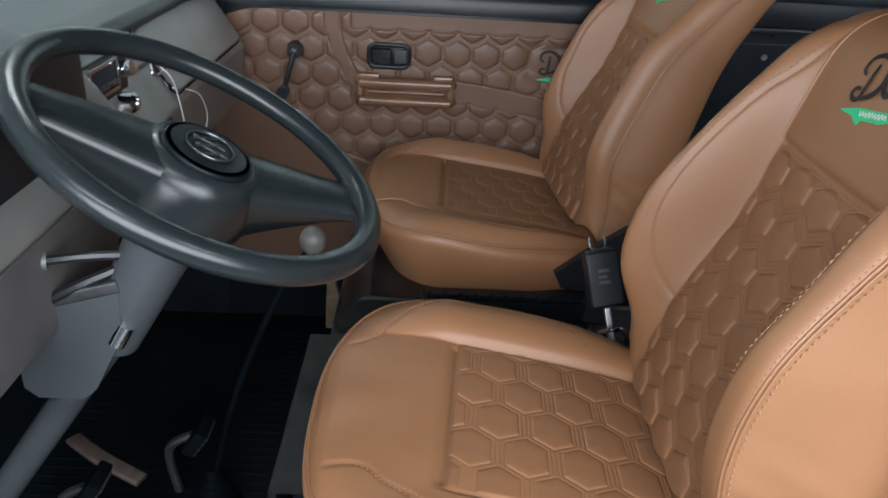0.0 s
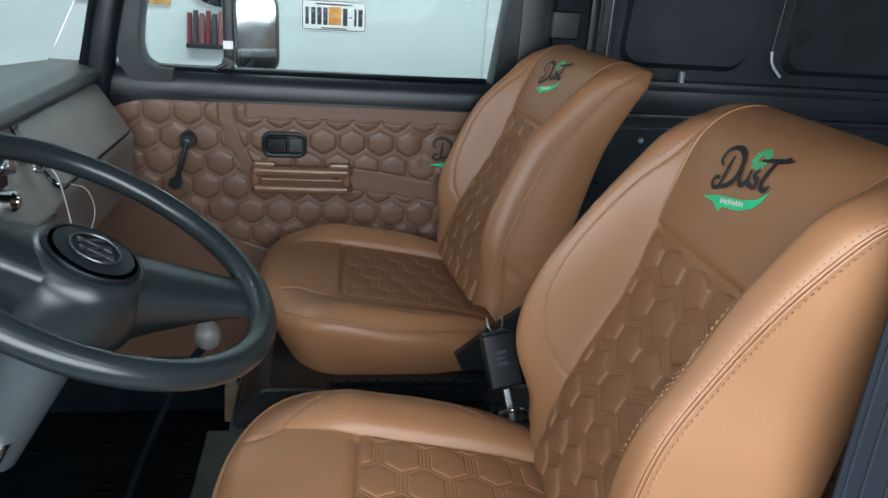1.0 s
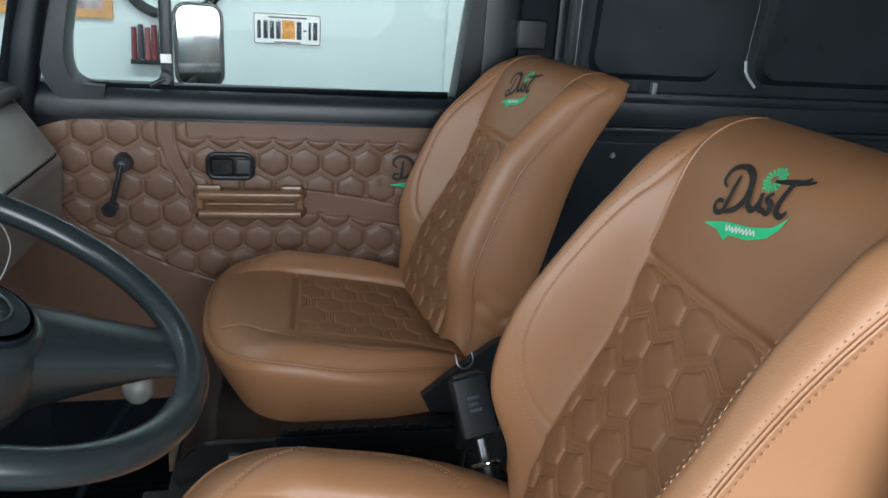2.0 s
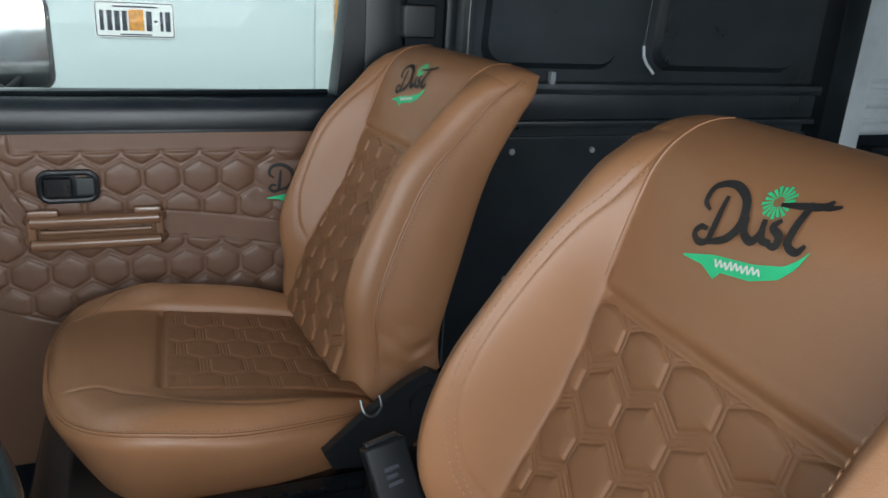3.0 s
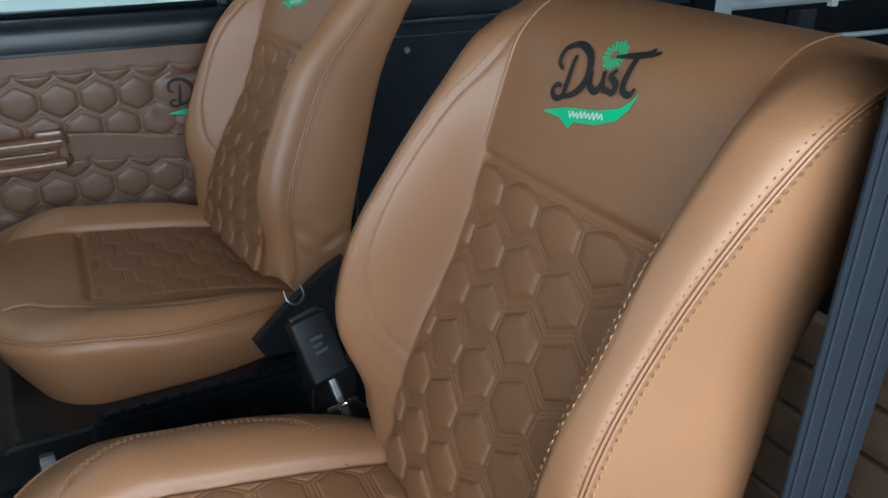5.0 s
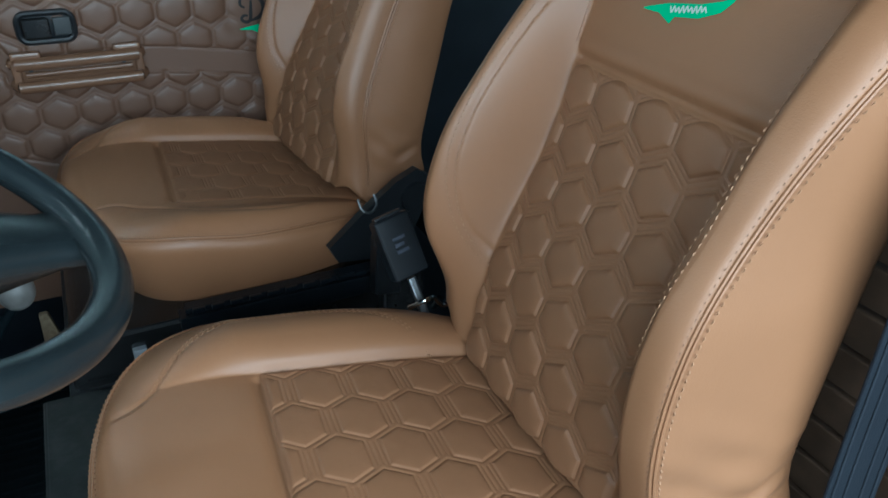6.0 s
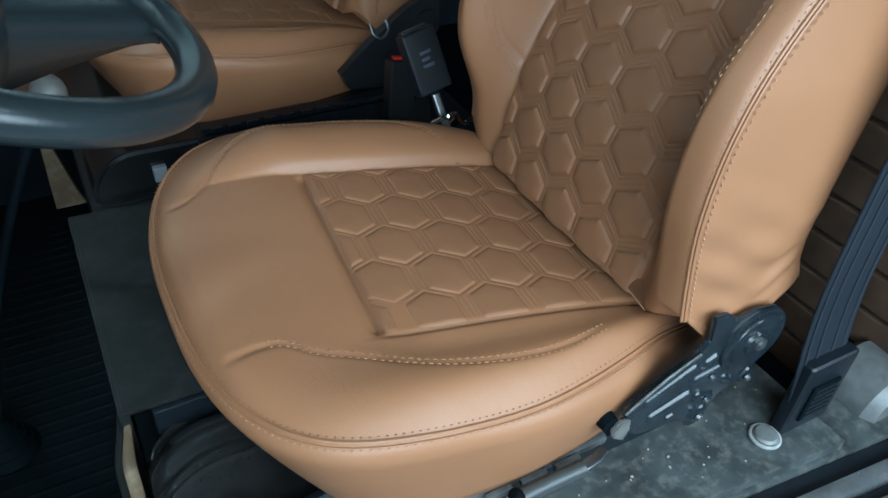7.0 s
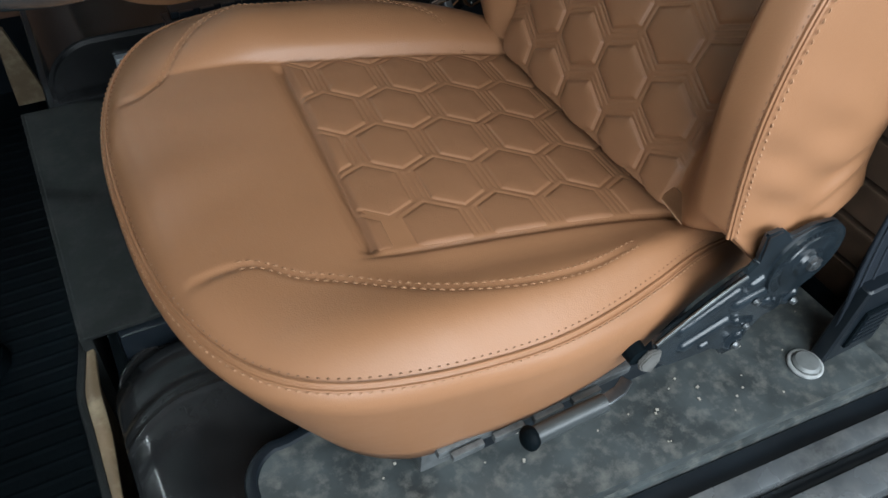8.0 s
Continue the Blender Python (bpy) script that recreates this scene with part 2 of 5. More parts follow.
def prism(bm, outline, d0, d1, m=None):
    """An outline in x and y pulled out along z from d0 to d1."""
    a = [bm.verts.new((x, y, d0)) for x, y in outline]
    b = [bm.verts.new((x, y, d1)) for x, y in outline]
    n = len(outline)
    bm.faces.new(a[::-1])
    bm.faces.new(b)
    for i in range(n):
        bm.faces.new((a[i], a[(i + 1) % n], b[(i + 1) % n], b[i]))
    if m is not None:
        bmesh.ops.transform(bm, matrix=m, verts=a + b)
    return a + b


def grid_mesh(name, P, close_u=False):
    """A mesh from an array of places [v][u][3]."""
    P = np.asarray(P)
    nv, nu = P.shape[:2]
    idx = np.arange(nv * nu).reshape(nv, nu)
    if close_u:
        idx = np.concatenate([idx, idx[:, :1]], 1)
    q = np.stack([idx[:-1, :-1], idx[:-1, 1:], idx[1:, 1:], idx[1:, :-1]], -1).reshape(-1, 4)
    me = bpy.data.meshes.new(name)
    me.from_pydata(P.reshape(-1, 3).tolist(), [], q.tolist())
    return me


def hexes(p, q, pitch, pad=0.0032, groove=0.0014, slant_lines=True, lines=0.8, edge=(0.9, 0.76), dome=8.0, soft=0.04, puff=0.0):
    """Relief of quilting in stitched hexagons with lines between them; p across, q along the points."""
    row = pitch * 0.866
    j = np.round(q / row)
    best = None
    for dj in (-1, 0, 1):
        jj = j + dj
        off = (np.mod(jj, 2)) * 0.5
        i = np.round(p / pitch - off)
        dx, dy = p - (i + off) * pitch, q - jj * row
        side = np.abs(dx)
        slant = np.abs(dx) * 0.5 + np.abs(dy) * 0.866
        r = np.maximum(side, slant) / (pitch / 2)
        rho = np.hypot(dx, dy) / (pitch / 2)
        if best is None:
            best, bs, bd, br = r, side / (pitch / 2), slant / (pitch / 2), rho
        else:
            m = r < best
            best, bs, bd, br = np.where(m, r, best), np.where(m, side / (pitch / 2), bs), np.where(m, slant / (pitch / 2), bd), np.where(m, rho, br)
    narrow, wide = edge
    es, ed = (narrow, wide) if slant_lines else (wide, narrow)
    R = np.maximum(bs / es, bd / ed)
    h = pad * np.clip(1 - ((1 - puff) * R ** dome + puff * (br / 0.98) ** dome), 0, 1) ** 0.6
    ring = np.exp(-((R - 1) / soft) ** 2)
    at = (wide + 1.06) / 2
    mid = np.exp(-((bd - at) / 0.028) ** 2) * (bs < narrow) if slant_lines else np.exp(-((bs - at) / 0.028) ** 2) * (bd < narrow)
    return h - groove * np.maximum(ring, lines * mid)


# ---- the two front seats ----
YD, YP, ZS = -0.32, 0.445, 0.83
LEANBACK = radians(20)
BU = np.array((math.sin(LEANBACK), 0, math.cos(LEANBACK)))
BN = np.array((-math.cos(LEANBACK), 0, math.sin(LEANBACK)))
BO = np.array((0.30, 0, 0.955 - ZS))
U_TOP = 0.572
HEAD_RIDGE = 0.04
CUSHION_SIDE, BACK_SIDE = 0.016, -0.021


def curve(x, xs, ys):
    """A smooth line through the places xs, ys."""
    xs, ys = np.asarray(xs, float), np.asarray(ys, float)
    m = np.gradient(ys, xs)
    x = np.clip(x, xs[0], xs[-1])
    i = np.clip(np.searchsorted(xs, x, side="right") - 1, 0, len(xs) - 2)
    h = xs[i + 1] - xs[i]
    t = (x - xs[i]) / h
    return (2 * t ** 3 - 3 * t ** 2 + 1) * ys[i] + (t ** 3 - 2 * t ** 2 + t) * h * m[i] + (3 * t ** 2 - 2 * t ** 3) * ys[i + 1] + (t ** 3 - t ** 2) * h * m[i + 1]


UK = (0, 0.06, 0.14, 0.24, 0.34, 0.43, 0.50, 0.55, 0.572)


def back_width(u, side=1):
    """Half width of the backrest up to its outer seam; the side towards the driver's door flares at the shoulder."""
    return curve(u, UK, SEAM[side][0])


def back_rear(u):
    return curve(u, (0, 0.05, 0.1, 0.25, 0.4, 0.5, U_TOP), (-0.08, -0.066, -0.053, -0.034, -0.016, -0.022, -0.032))


# for each side: half width, depth of the outer seam, and how far the bolster rolls over in front of it
DRIVER_SIDE = ((0.224, 0.2185, 0.219, 0.2145, 0.212, 0.2215, 0.229, 0.228, 0.222), (0.056, 0.088, 0.132, 0.149, 0.133, 0.115, 0.088, 0.054, 0.03), (0.006, 0.007, 0.009, 0.013, 0.015, 0.018, 0.022, 0.016, 0.008))
MIDDLE_SIDE = ((0.22, 0.214, 0.217, 0.211, 0.207, 0.204, 0.206, 0.205, 0.19), (0.034, 0.057, 0.114, 0.132, 0.113, 0.087, 0.062, 0.027, -0.01), (0.019, 0.021, 0.024, 0.026, 0.026, 0.024, 0.018, 0.014, 0.012))
SOFT_SIDE = (MIDDLE_SIDE[0], tuple(a - 0.022 for a in MIDDLE_SIDE[1]), tuple(b + 0.022 for b in MIDDLE_SIDE[2]))
SEAM = {-1: DRIVER_SIDE, 1: MIDDLE_SIDE}
PROUD = [1.0, 0.0]
ROLL_FROM = 0.35


def roll_over(s):
    """Share of the bolster's roll at the share s of its width: flat on the crest, upright at the outer seam."""
    return 1 - (1 - np.clip((s - ROLL_FROM) / (1 - ROLL_FROM), 0, 1) ** 2.3) ** (1 / 2.3)


def back_front(y, u):
    """Depth of the cover's front at the sideways place y and the height u along the back."""
    a = np.abs(y)
    near = y < 0
    w = np.where(near, back_width(u, -1), back_width(u, 1))
    wp = 0.146
    dp = curve(u, (0, 0.1, 0.3, 0.45, 0.572), (0.05, 0.062, 0.05, 0.06, 0.062)) + 0.006 * (1 - (y / 0.14) ** 2) * (a < 0.14)
    ds = np.where(near, curve(u, UK, SEAM[-1][1]), curve(u, UK, SEAM[1][1]))
    over = np.where(near, curve(u, UK, SEAM[-1][2]), curve(u, UK, SEAM[1][2]))
    crest = np.maximum(ds + over, dp - 0.004 * np.clip(u - 0.45, 0, 1) / 0.1)
    crest = dp + (crest - dp) * np.where(crest > dp, PROUD[0] + PROUD[1] * np.exp(-((u - 0.37) / 0.085) ** 2), 1)
    s = np.clip((a - wp) / (w - wp), 0, 1)
    rise = np.sin(np.pi / 2 * np.clip(s / 0.62, 0, 1)) ** 1.3
    d = dp + (crest - dp) * rise - over * roll_over(s)
    d = np.where(a < wp, dp, d)
    c = np.sqrt(np.clip(1 - (np.clip(u - 0.485, 0, 1) / (U_TOP - 0.485)) ** 2, 0, 1))
    m = back_rear(u) + HEAD_RIDGE * (d - back_rear(u))
    return m + (d - m) * c


def back_place(y, u, d):
    """Seat coordinates of a place on the backrest."""
    return BO + np.multiply.outer(u, BU) + np.multiply.outer(d, BN) + np.multiply.outer(y + BACK_SIDE, np.array((0.0, 1.0, 0.0)))


def back_on(y, u, lift=0.0):
    return back_place(y, u, back_front(y, u) + lift)


def crest_seam(side, t):
    """The stitched line on a side bolster, from the head panel's corner down into the seat panel's edge."""
    u = curve(t, np.linspace(0, 1, 9), (0.545, 0.498, 0.46, 0.42, 0.33, 0.26, 0.208, 0.15, 0.118))
    a = (0.15, 0.155, 0.161, 0.168, 0.174, 0.174, 0.172, 0.163, 0.147) if side > 0 else (0.15, 0.155, 0.166, 0.175, 0.183, 0.183, 0.178, 0.162, 0.147)
    a = curve(t, np.linspace(0, 1, 9), a)
    return side * a, u


def stitches(name, places, normals, parent, length=0.004, gap=0.0028, r=0.00045, material=None, label=""):
    """A row of thread stitches along a line of places."""
    P = np.asarray(places, float)
    seg = np.linalg.norm(np.diff(P, axis=0), axis=1)
    s = np.concatenate([[0], np.cumsum(seg)])
    verts, faces = [], []
    at = 0.0
    N = np.asarray(normals, float)
    while at + length < s[-1]:
        a, b = (np.array([np.interp(q, s, P[:, k]) for k in range(3)]) for q in (at, at + length))
        n = np.array([np.interp(at, s, N[:, k]) for k in range(3)])
        n /= np.linalg.norm(n)
        t = (b - a) / np.linalg.norm(b - a)
        w = np.cross(t, n) * r
        m = (a + b) / 2 + n * r * 1.7
        k = len(verts)
        verts += [a + w, a - w, m + w, m - w, b + w, b - w]
        faces += [(k, k + 1, k + 3, k + 2), (k + 2, k + 3, k + 5, k + 4), (k, k + 2, k + 4), (k + 1, k + 5, k + 3)]
        at += length + gap
    me = bpy.data.meshes.new(name)
    me.from_pydata([tuple(v) for v in verts], [], faces)
    return link(name, me, material or M_THREAD, parent, label, False)


def make_backrest(seat):
    # the cover: sections up the back, each a closed line round front, sides and rear
    v = np.linspace(0, 1, 190)
    us = U_TOP * (1 - (1 - v) ** 1.6)
    us[0], us[-1] = 0.0, U_TOP - 1e-5
    lines = []
    j = np.linspace(-1, 1, 321)
    j = 0.78 * np.sin(np.pi / 2 * j) + 0.22 * j
    for u in us:
        wn, wf = back_width(u, -1), back_width(u, 1)
        y = np.where(j < 0, j * wn, j * wf)
        d = back_front(y, np.full_like(y, u))
        # soft groove along the stitched lines
        steep = np.sqrt(1 + np.gradient(d, y) ** 2).clip(1, 3)
        for side in (-1, 1):
            sy, su = crest_seam(side, np.linspace(0, 1, 60))
            if su.min() < u < su.max():
                far = (y - np.interp(u, su[::-1], sy[::-1])) * steep
                d = d - steep * (0.0016 * np.exp(-(far / 0.0035) ** 2) + 0.0003 * np.exp(-((np.abs(far) - 0.0055) / 0.0018) ** 2))
        # crease where the head panel overhangs the quilting
        d = d + np.clip((0.148 - np.abs(y)) / 0.01, 0, 1) * (0.003 * np.exp(-((u - 0.393) / 0.011) ** 2) - 0.005 * np.exp(-((u - 0.3795) / 0.0045) ** 2))
        cap = np.sqrt(max(0, 1 - (max(0, u - 0.485) / (U_TOP - 0.485)) ** 2))
        r0 = back_rear(u)
        r = r0 + HEAD_RIDGE * (np.median(d) - r0) * (1 - cap)
        k = np.concatenate([[0.02, 0.04, 0.08], np.linspace(0, 1, 18)[2:-1], [0.965, 0.985]])
        bulge = (0.008 - 0.0045 * np.clip((u - 0.28) / 0.12, 0, 1)) * np.sin(np.pi * k) + (0.0018 * np.sin(u * 150 + 5 * k) + 0.0016 * np.sin(u * 96 - 7 * k + 1)) * np.exp(-((u - 0.09) / 0.07) ** 2) * np.sin(np.pi * k) ** 0.5
        rear = 1 - 0.015 * np.clip((k - 0.88) / 0.12, 0, 1) ** 2
        fy, fd = wf * rear + bulge, d[-1] + (r - d[-1]) * k
        ny, nd = wn * rear + bulge, d[0] + (r - d[0]) * k
        by = np.linspace(fy[-1], -ny[-1], 14)
        bd = r - 0.012 * (1 - (by / max(wn, 1e-3)) ** 2)
        Y = np.concatenate([y, fy, by, -ny[::-1]])
        D = np.concatenate([d, fd, bd, nd[::-1]])
        f = np.clip((d.max() - D) / max(d.max() - r, 1e-4), 0, 1)
        # lower hem: short in front, hanging to a tip behind the seam, cut away towards the rear
        flank = np.clip((np.abs(Y) - 0.17) / 0.04, 0, 1)
        hem = flank * curve(D, (-0.085, -0.048, -0.006, 0.03, 0.058), (0.088, 0.054, 0.0, 0.013, 0.026))
        behind = np.clip(-D / 0.03 + 0.3, 0, 1)
        uu = u + 0.08 * f * (1 - flank) * np.clip(1 - u / 0.25, 0, 1) + hem * (behind * np.clip(1 - u / 0.25, 0, 1) + (1 - behind) * np.clip(1 - u / 0.034, 0, 1)) - 0.012 * np.clip((np.abs(Y) - 0.15) / 0.07, 0, 1) ** 2 * (u / U_TOP) ** 12
        lines.append(back_place(Y, uu, D))
    P = np.array(lines)
    c0, c1 = P[0].mean(0), P[-1].mean(0)
    P = np.concatenate([[np.broadcast_to(c0, P[0].shape)], P, [np.broadcast_to(c1, P[0].shape)]])
    back = link("backrest", grid_mesh("backrest", P, True), M_TAN, seat)
    # quilted panel
    y = np.linspace(-0.146, 0.146, 300)
    u = np.linspace(0.002, 0.376, 370)
    Y, U = np.meshgrid(y, u)
    edge = np.minimum(0.146 - np.abs(Y), 0.376 - U)
    lift = 0.0015 + hexes(Y + 0.006, U - 0.02, 0.0635, 0.0042, 0.0013, dome=3.6) * np.clip(edge / 0.008, 0, 1) - 0.005 * np.exp(-(edge / 0.004) ** 2)
    link("quilted_panel", grid_mesh("quilted_panel", back_on(Y, U, lift)), M_QUILT, back, "tan panel quilted in hexagons")
    # seam lines
    for side in (-1, 1):
        sy, su = crest_seam(side, np.linspace(0.12, 1, 80))
        slope = (back_front(sy + 0.002, su) - back_front(sy - 0.002, su)) / 0.004
        steep = np.sqrt(1 + slope ** 2).clip(1, 3)
        out = BN - slope[:, None] * np.array((0.0, 1.0, 0.0))
        for off in (-0.0055, 0.0055):
            stitches("stitching", back_on(sy + off / steep, su, 0.0009 * steep), out, back, 0.0048, 0.0026, 0.00062)
        # welt where the front meets the side
        bm = bmesh.new()
        hu = np.linspace(0.392, 0.568, 30)
        sweep(bm, back_on(np.full_like(hu, side * 0.148), hu, -0.0003), circle(0.0016, 6))
        part("head_seam", bm, M_TAN, back, smooth=True)
        # outer seam: a folded welt between a row of needle holes and a row of thread
        su = np.linspace(0.03, 0.552 if side < 0 else 0.53, 80)
        w = back_width(su, side)
        d = back_front(side * w, su)
        bm = bmesh.new()
        sweep(bm, back_place(side * (w + 0.0006), su, d + 0.0016)[::2], circle(0.0016, 6))
        part("piping", bm, M_TAN, back, smooth=True)
        bm = bmesh.new()
        sweep(bm, back_place(side * (w + 0.0012), su, d - 0.0026)[::2], circle(0.0014, 6))
        part("piping", bm, M_TAN, back, smooth=True)
        share = 1 - 0.0016 / (w - 0.146)
        hole_y = side * (0.146 + (w - 0.146) * share)
        out = np.broadcast_to(np.array((0, side, 0)) * 0.8 + BN * 0.6, (80, 3))
        stitches("stitching", back_on(hole_y, su, 0.0002), out, back, 0.0022, 0.0046, 0.0004, M_HOLE)
        stitches("stitching", back_place(side * (w + 0.0028), su, d - 0.0075), np.broadcast_to((0.0, side, 0.0), (80, 3)), back, 0.0042, 0.0028, 0.0006)
    return back


def stroke(pts, width):
    """A flat embroidered stroke on the headrest face; pts in (across, along, width factor)."""
    pts = smooth_path([(a, b, c) for a, b, c in pts], 5)
    rows = []
    for i, p in enumerate(pts):
        q, o = pts[min(i + 1, len(pts) - 1)], pts[max(i - 1, 0)]
        t = Vector((q.x - o.x, q.y - o.y))
        t = t.normalized() if t.length else Vector((1, 0))
        n = Vector((-t.y, t.x)) * width * p.z / 2
        rows.append([(p.x + n.x, p.y + n.y), (p.x, p.y), (p.x - n.x, p.y - n.y)])
    return rows


EMB_U, EMB_Y, EMB_TURN = 0.487, 0.016, radians(11)


def on_head(place, lift):
    def f(x, y):
        # x runs across towards the driver's door side, y up the back
        c, s = math.cos(EMB_TURN), math.sin(EMB_TURN)
        a, b = x * c - y * s, x * s + y * c
        return place(-a + EMB_Y, EMB_U + b, lift)
    return f


def ribbon_mesh(name, rows, f):
    P = np.array([[f(x, y) for x, y in r] for r in rows])
    return grid_mesh(name, P)


def make_badge(parent, f_low, f_high, k=1.0):
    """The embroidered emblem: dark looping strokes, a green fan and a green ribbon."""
    strokes = (
        ((-0.036, -0.009, 0.6), (-0.043, -0.008, 0.9), (-0.049, -0.014, 1.0), (-0.045, -0.02, 1.0), (-0.036, -0.018, 1.0), (-0.028, -0.003, 1.1), (-0.018, 0.019, 0.7)),
        ((-0.036, -0.019, 0.7), (-0.018, -0.014, 1.2), (-0.004, 0.0, 1.4), (-0.002, 0.018, 1.3), (-0.014, 0.029, 1.2), (-0.031, 0.026, 1.0), (-0.039, 0.013, 0.9), (-0.034, 0.006, 0.5)),
        ((0.001, 0.005, 0.8), (-0.002, -0.007, 1.2), (0.004, -0.013, 1.2), (0.012, -0.006, 1.0), (0.016, 0.005, 0.8)),
        ((0.015, 0.003, 0.8), (0.013, -0.01, 1.1), (0.02, -0.012, 0.9)),
        ((0.029, 0.006, 0.6), (0.022, 0.0, 1.0), (0.027, -0.006, 1.2), (0.023, -0.014, 1.0), (0.015, -0.011, 0.6)),
        ((0.05, 0.022, 0.9), (0.041, 0.006, 1.1), (0.034, -0.01, 1.1), (0.04, -0.015, 1.0), (0.047, -0.009, 0.5)),
        ((0.026, 0.0175, 0.5), (0.042, 0.0185, 1.0), (0.056, 0.02, 1.1), (0.062, 0.0255, 0.5)),
        ((0.052, 0.02, 0.7), (0.06, 0.0195, 0.8), (0.068, 0.022, 0.4)),
    )
    for s in strokes:
        s = [((1.1 * a - 0.33 * b + 0.003) * k, (b - 0.001) * k, c) for a, b, c in s]
        link("embroidered_stroke", ribbon_mesh("embroidered_stroke", stroke(s, 0.0058 * k), f_high), M_BLACKTHREAD, parent, "black embroidery")
    rows = []
    for x in np.linspace(-0.053, 0.0625, 43):
        hi = float(np.interp(x, (-0.053, -0.02, 0.02, 0.045, 0.055, 0.0625), (-0.0325, -0.029, -0.030, -0.027, -0.021, -0.0137)))
        lo = float(np.interp(x, (-0.053, -0.03, -0.0143, -0.009, 0.02, 0.0434, 0.055, 0.0625), (-0.034, -0.038, -0.0478, -0.0415, -0.0425, -0.037, -0.0275, -0.0145)))
        rows.append([(x * k, lo * k), (x * k, (lo + hi) / 2 * k), (x * k, hi * k)])
    link("embroidered_ribbon", ribbon_mesh("embroidered_ribbon", rows, f_low), M_GREENTHREAD, parent, "green embroidery")
    zig = []
    for i in range(9):
        a, b = -0.016 + 0.0052 * i, -0.0355 + 0.0006 * math.sin(i * 2)
        zig += [(a * k, (b + 0.0026 + 0.001 * (i % 3 == 0)) * k, 1.0), ((a + 0.0027) * k, (b - 0.002) * k, 1.0)]
    link("embroidered_line", ribbon_mesh("embroidered_line", stroke(zig, 0.0017 * k), f_high), M_WHITETHREAD, parent, "white embroidery")
    for i in range(18):
        a0 = 2 * math.pi * i / 18
        a1 = a0 + 2 * math.pi / 18 * 0.62
        rows = [[((0.022 + r * math.cos(a + 9 * r)) * k, (0.0185 + r * math.sin(a + 9 * r)) * k) for r in (0.0042, 0.008, 0.0125 + 0.0012 * (i % 2))] for a in (a0, a1)]
        link("embroidered_wedge", ribbon_mesh("embroidered_wedge", rows, f_low), M_GREENTHREAD, parent, "green embroidery")


# plan of the cushion
CX0, CX1 = -0.181, 0.375
XK = (-0.14, -0.08, 0, 0.1, 0.2, 0.28, 0.325, 0.375)


def cushion_width(x):
    t = np.clip((x - CX0) / 0.20, 0, 1)
    return (1 - (1 - t) ** 3.2) ** (1 / 2.376) * curve(x, XK, (0.261, 0.26, 0.264, 0.262, 0.241, 0.216, 0.204, 0.195))


def cushion_edge(x):
    """Height of the welt round the cushion."""
    return curve(x, (-0.19, -0.12, -0.05, 0.05, 0.15, 0.25, 0.325, 0.375), (0.9796, 0.994, 0.995, 0.978, 0.9655, 0.948, 0.92, 0.9)) - ZS


def panel_shift(x):
    """The quilted panel lies a little askew on the cushion."""
    return -0.009 - 0.105 * np.clip(x, -0.1, 1)


def cushion_seam(side):
    """The stitched line over a bolster: places along and across."""
    if side < 0:
        return (-0.165, -0.127, -0.108, -0.085, -0.057, -0.011, 0.06, 0.132, 0.194), (-0.12, -0.119, -0.123, -0.146, -0.165, -0.196, -0.22, -0.225, -0.213)
    return (-0.165, -0.13, -0.112, -0.09, -0.06, -0.026, 0.039, 0.099, 0.158, 0.195, 0.214), (0.124, 0.128, 0.14, 0.166, 0.193, 0.208, 0.216, 0.206, 0.182, 0.14, 0.095)


def cushion_top(x, y):
    w = np.maximum(cushion_width(x), 1e-4)
    j = np.clip(np.abs(y) / w, 0, 1)
    base = curve(x, (-0.181, -0.175, -0.162, -0.14, -0.1, -0.03, 0.0, 0.1, 0.2, 0.29, 0.325, 0.375), (0.9797, 0.989, 0.998, 1.003, 1.006, 1.005, 1.0, 0.988, 0.974, 0.957, 0.95, 0.935)) - ZS
    zp = cushion_edge(x)
    pw = 0.144
    mid = panel_shift(x)
    a = np.abs(y - mid)
    room = np.where(y < mid, w + mid, w - mid)
    s = np.clip((a - pw) / np.maximum(room - pw, 0.01), 0, 1)
    amp = np.where(y < mid, 0.017, 0.031) * np.clip((x + 0.13) / 0.12, 0, 1) * np.clip((0.33 - x) / 0.15, 0, 1) ** 0.5
    bol = amp * np.where(y < mid, np.sin(np.pi * s ** 1.8) ** 1.1, np.sin(np.pi * s ** 0.8) ** 0.9)
    drop = np.clip((j - 0.55) / 0.45, 0, 1) ** 2.41
    return base + bol - (base - zp) * drop


def make_cushion(seat, quilt=1.0, stitched=(-1, 1)):
    t = np.linspace(0, 1, 120)
    xs = CX0 + (CX1 - CX0) * (t ** 1.7)
    xs[0] = CX0 + 1e-6
    j = np.linspace(-1, 1, 301)
    X = np.repeat(xs[:, None], 301, 1)
    Y = cushion_width(X) * j
    Z = cushion_top(X, Y)
    for side in (-1, 1):
        kx, ky = cushion_seam(side)
        sx = np.linspace(kx[0], kx[-1], 80)
        sy = curve(sx, kx, ky)
        Z = Z - 0.0019 * np.exp(-((Y - np.interp(X, sx, sy)) / 0.004) ** 2) * np.clip((kx[-1] - X) / 0.05, 0, 1) * np.clip((X + 0.168) / 0.02, 0, 1)
    Z = Z - 0.0075 * np.exp(-((X + 0.01 - 0.09 * Y) / 0.0055) ** 2) * np.clip((0.142 - np.abs(Y + 0.009)) / 0.01, 0, 1)
    # fold where each bolster rolls up out of the flat panel
    d = np.abs(Y - panel_shift(X)) - 0.1455
    fade = np.clip((X + 0.04) / 0.06, 0, 1) * np.clip((0.31 - X) / 0.03, 0, 1)
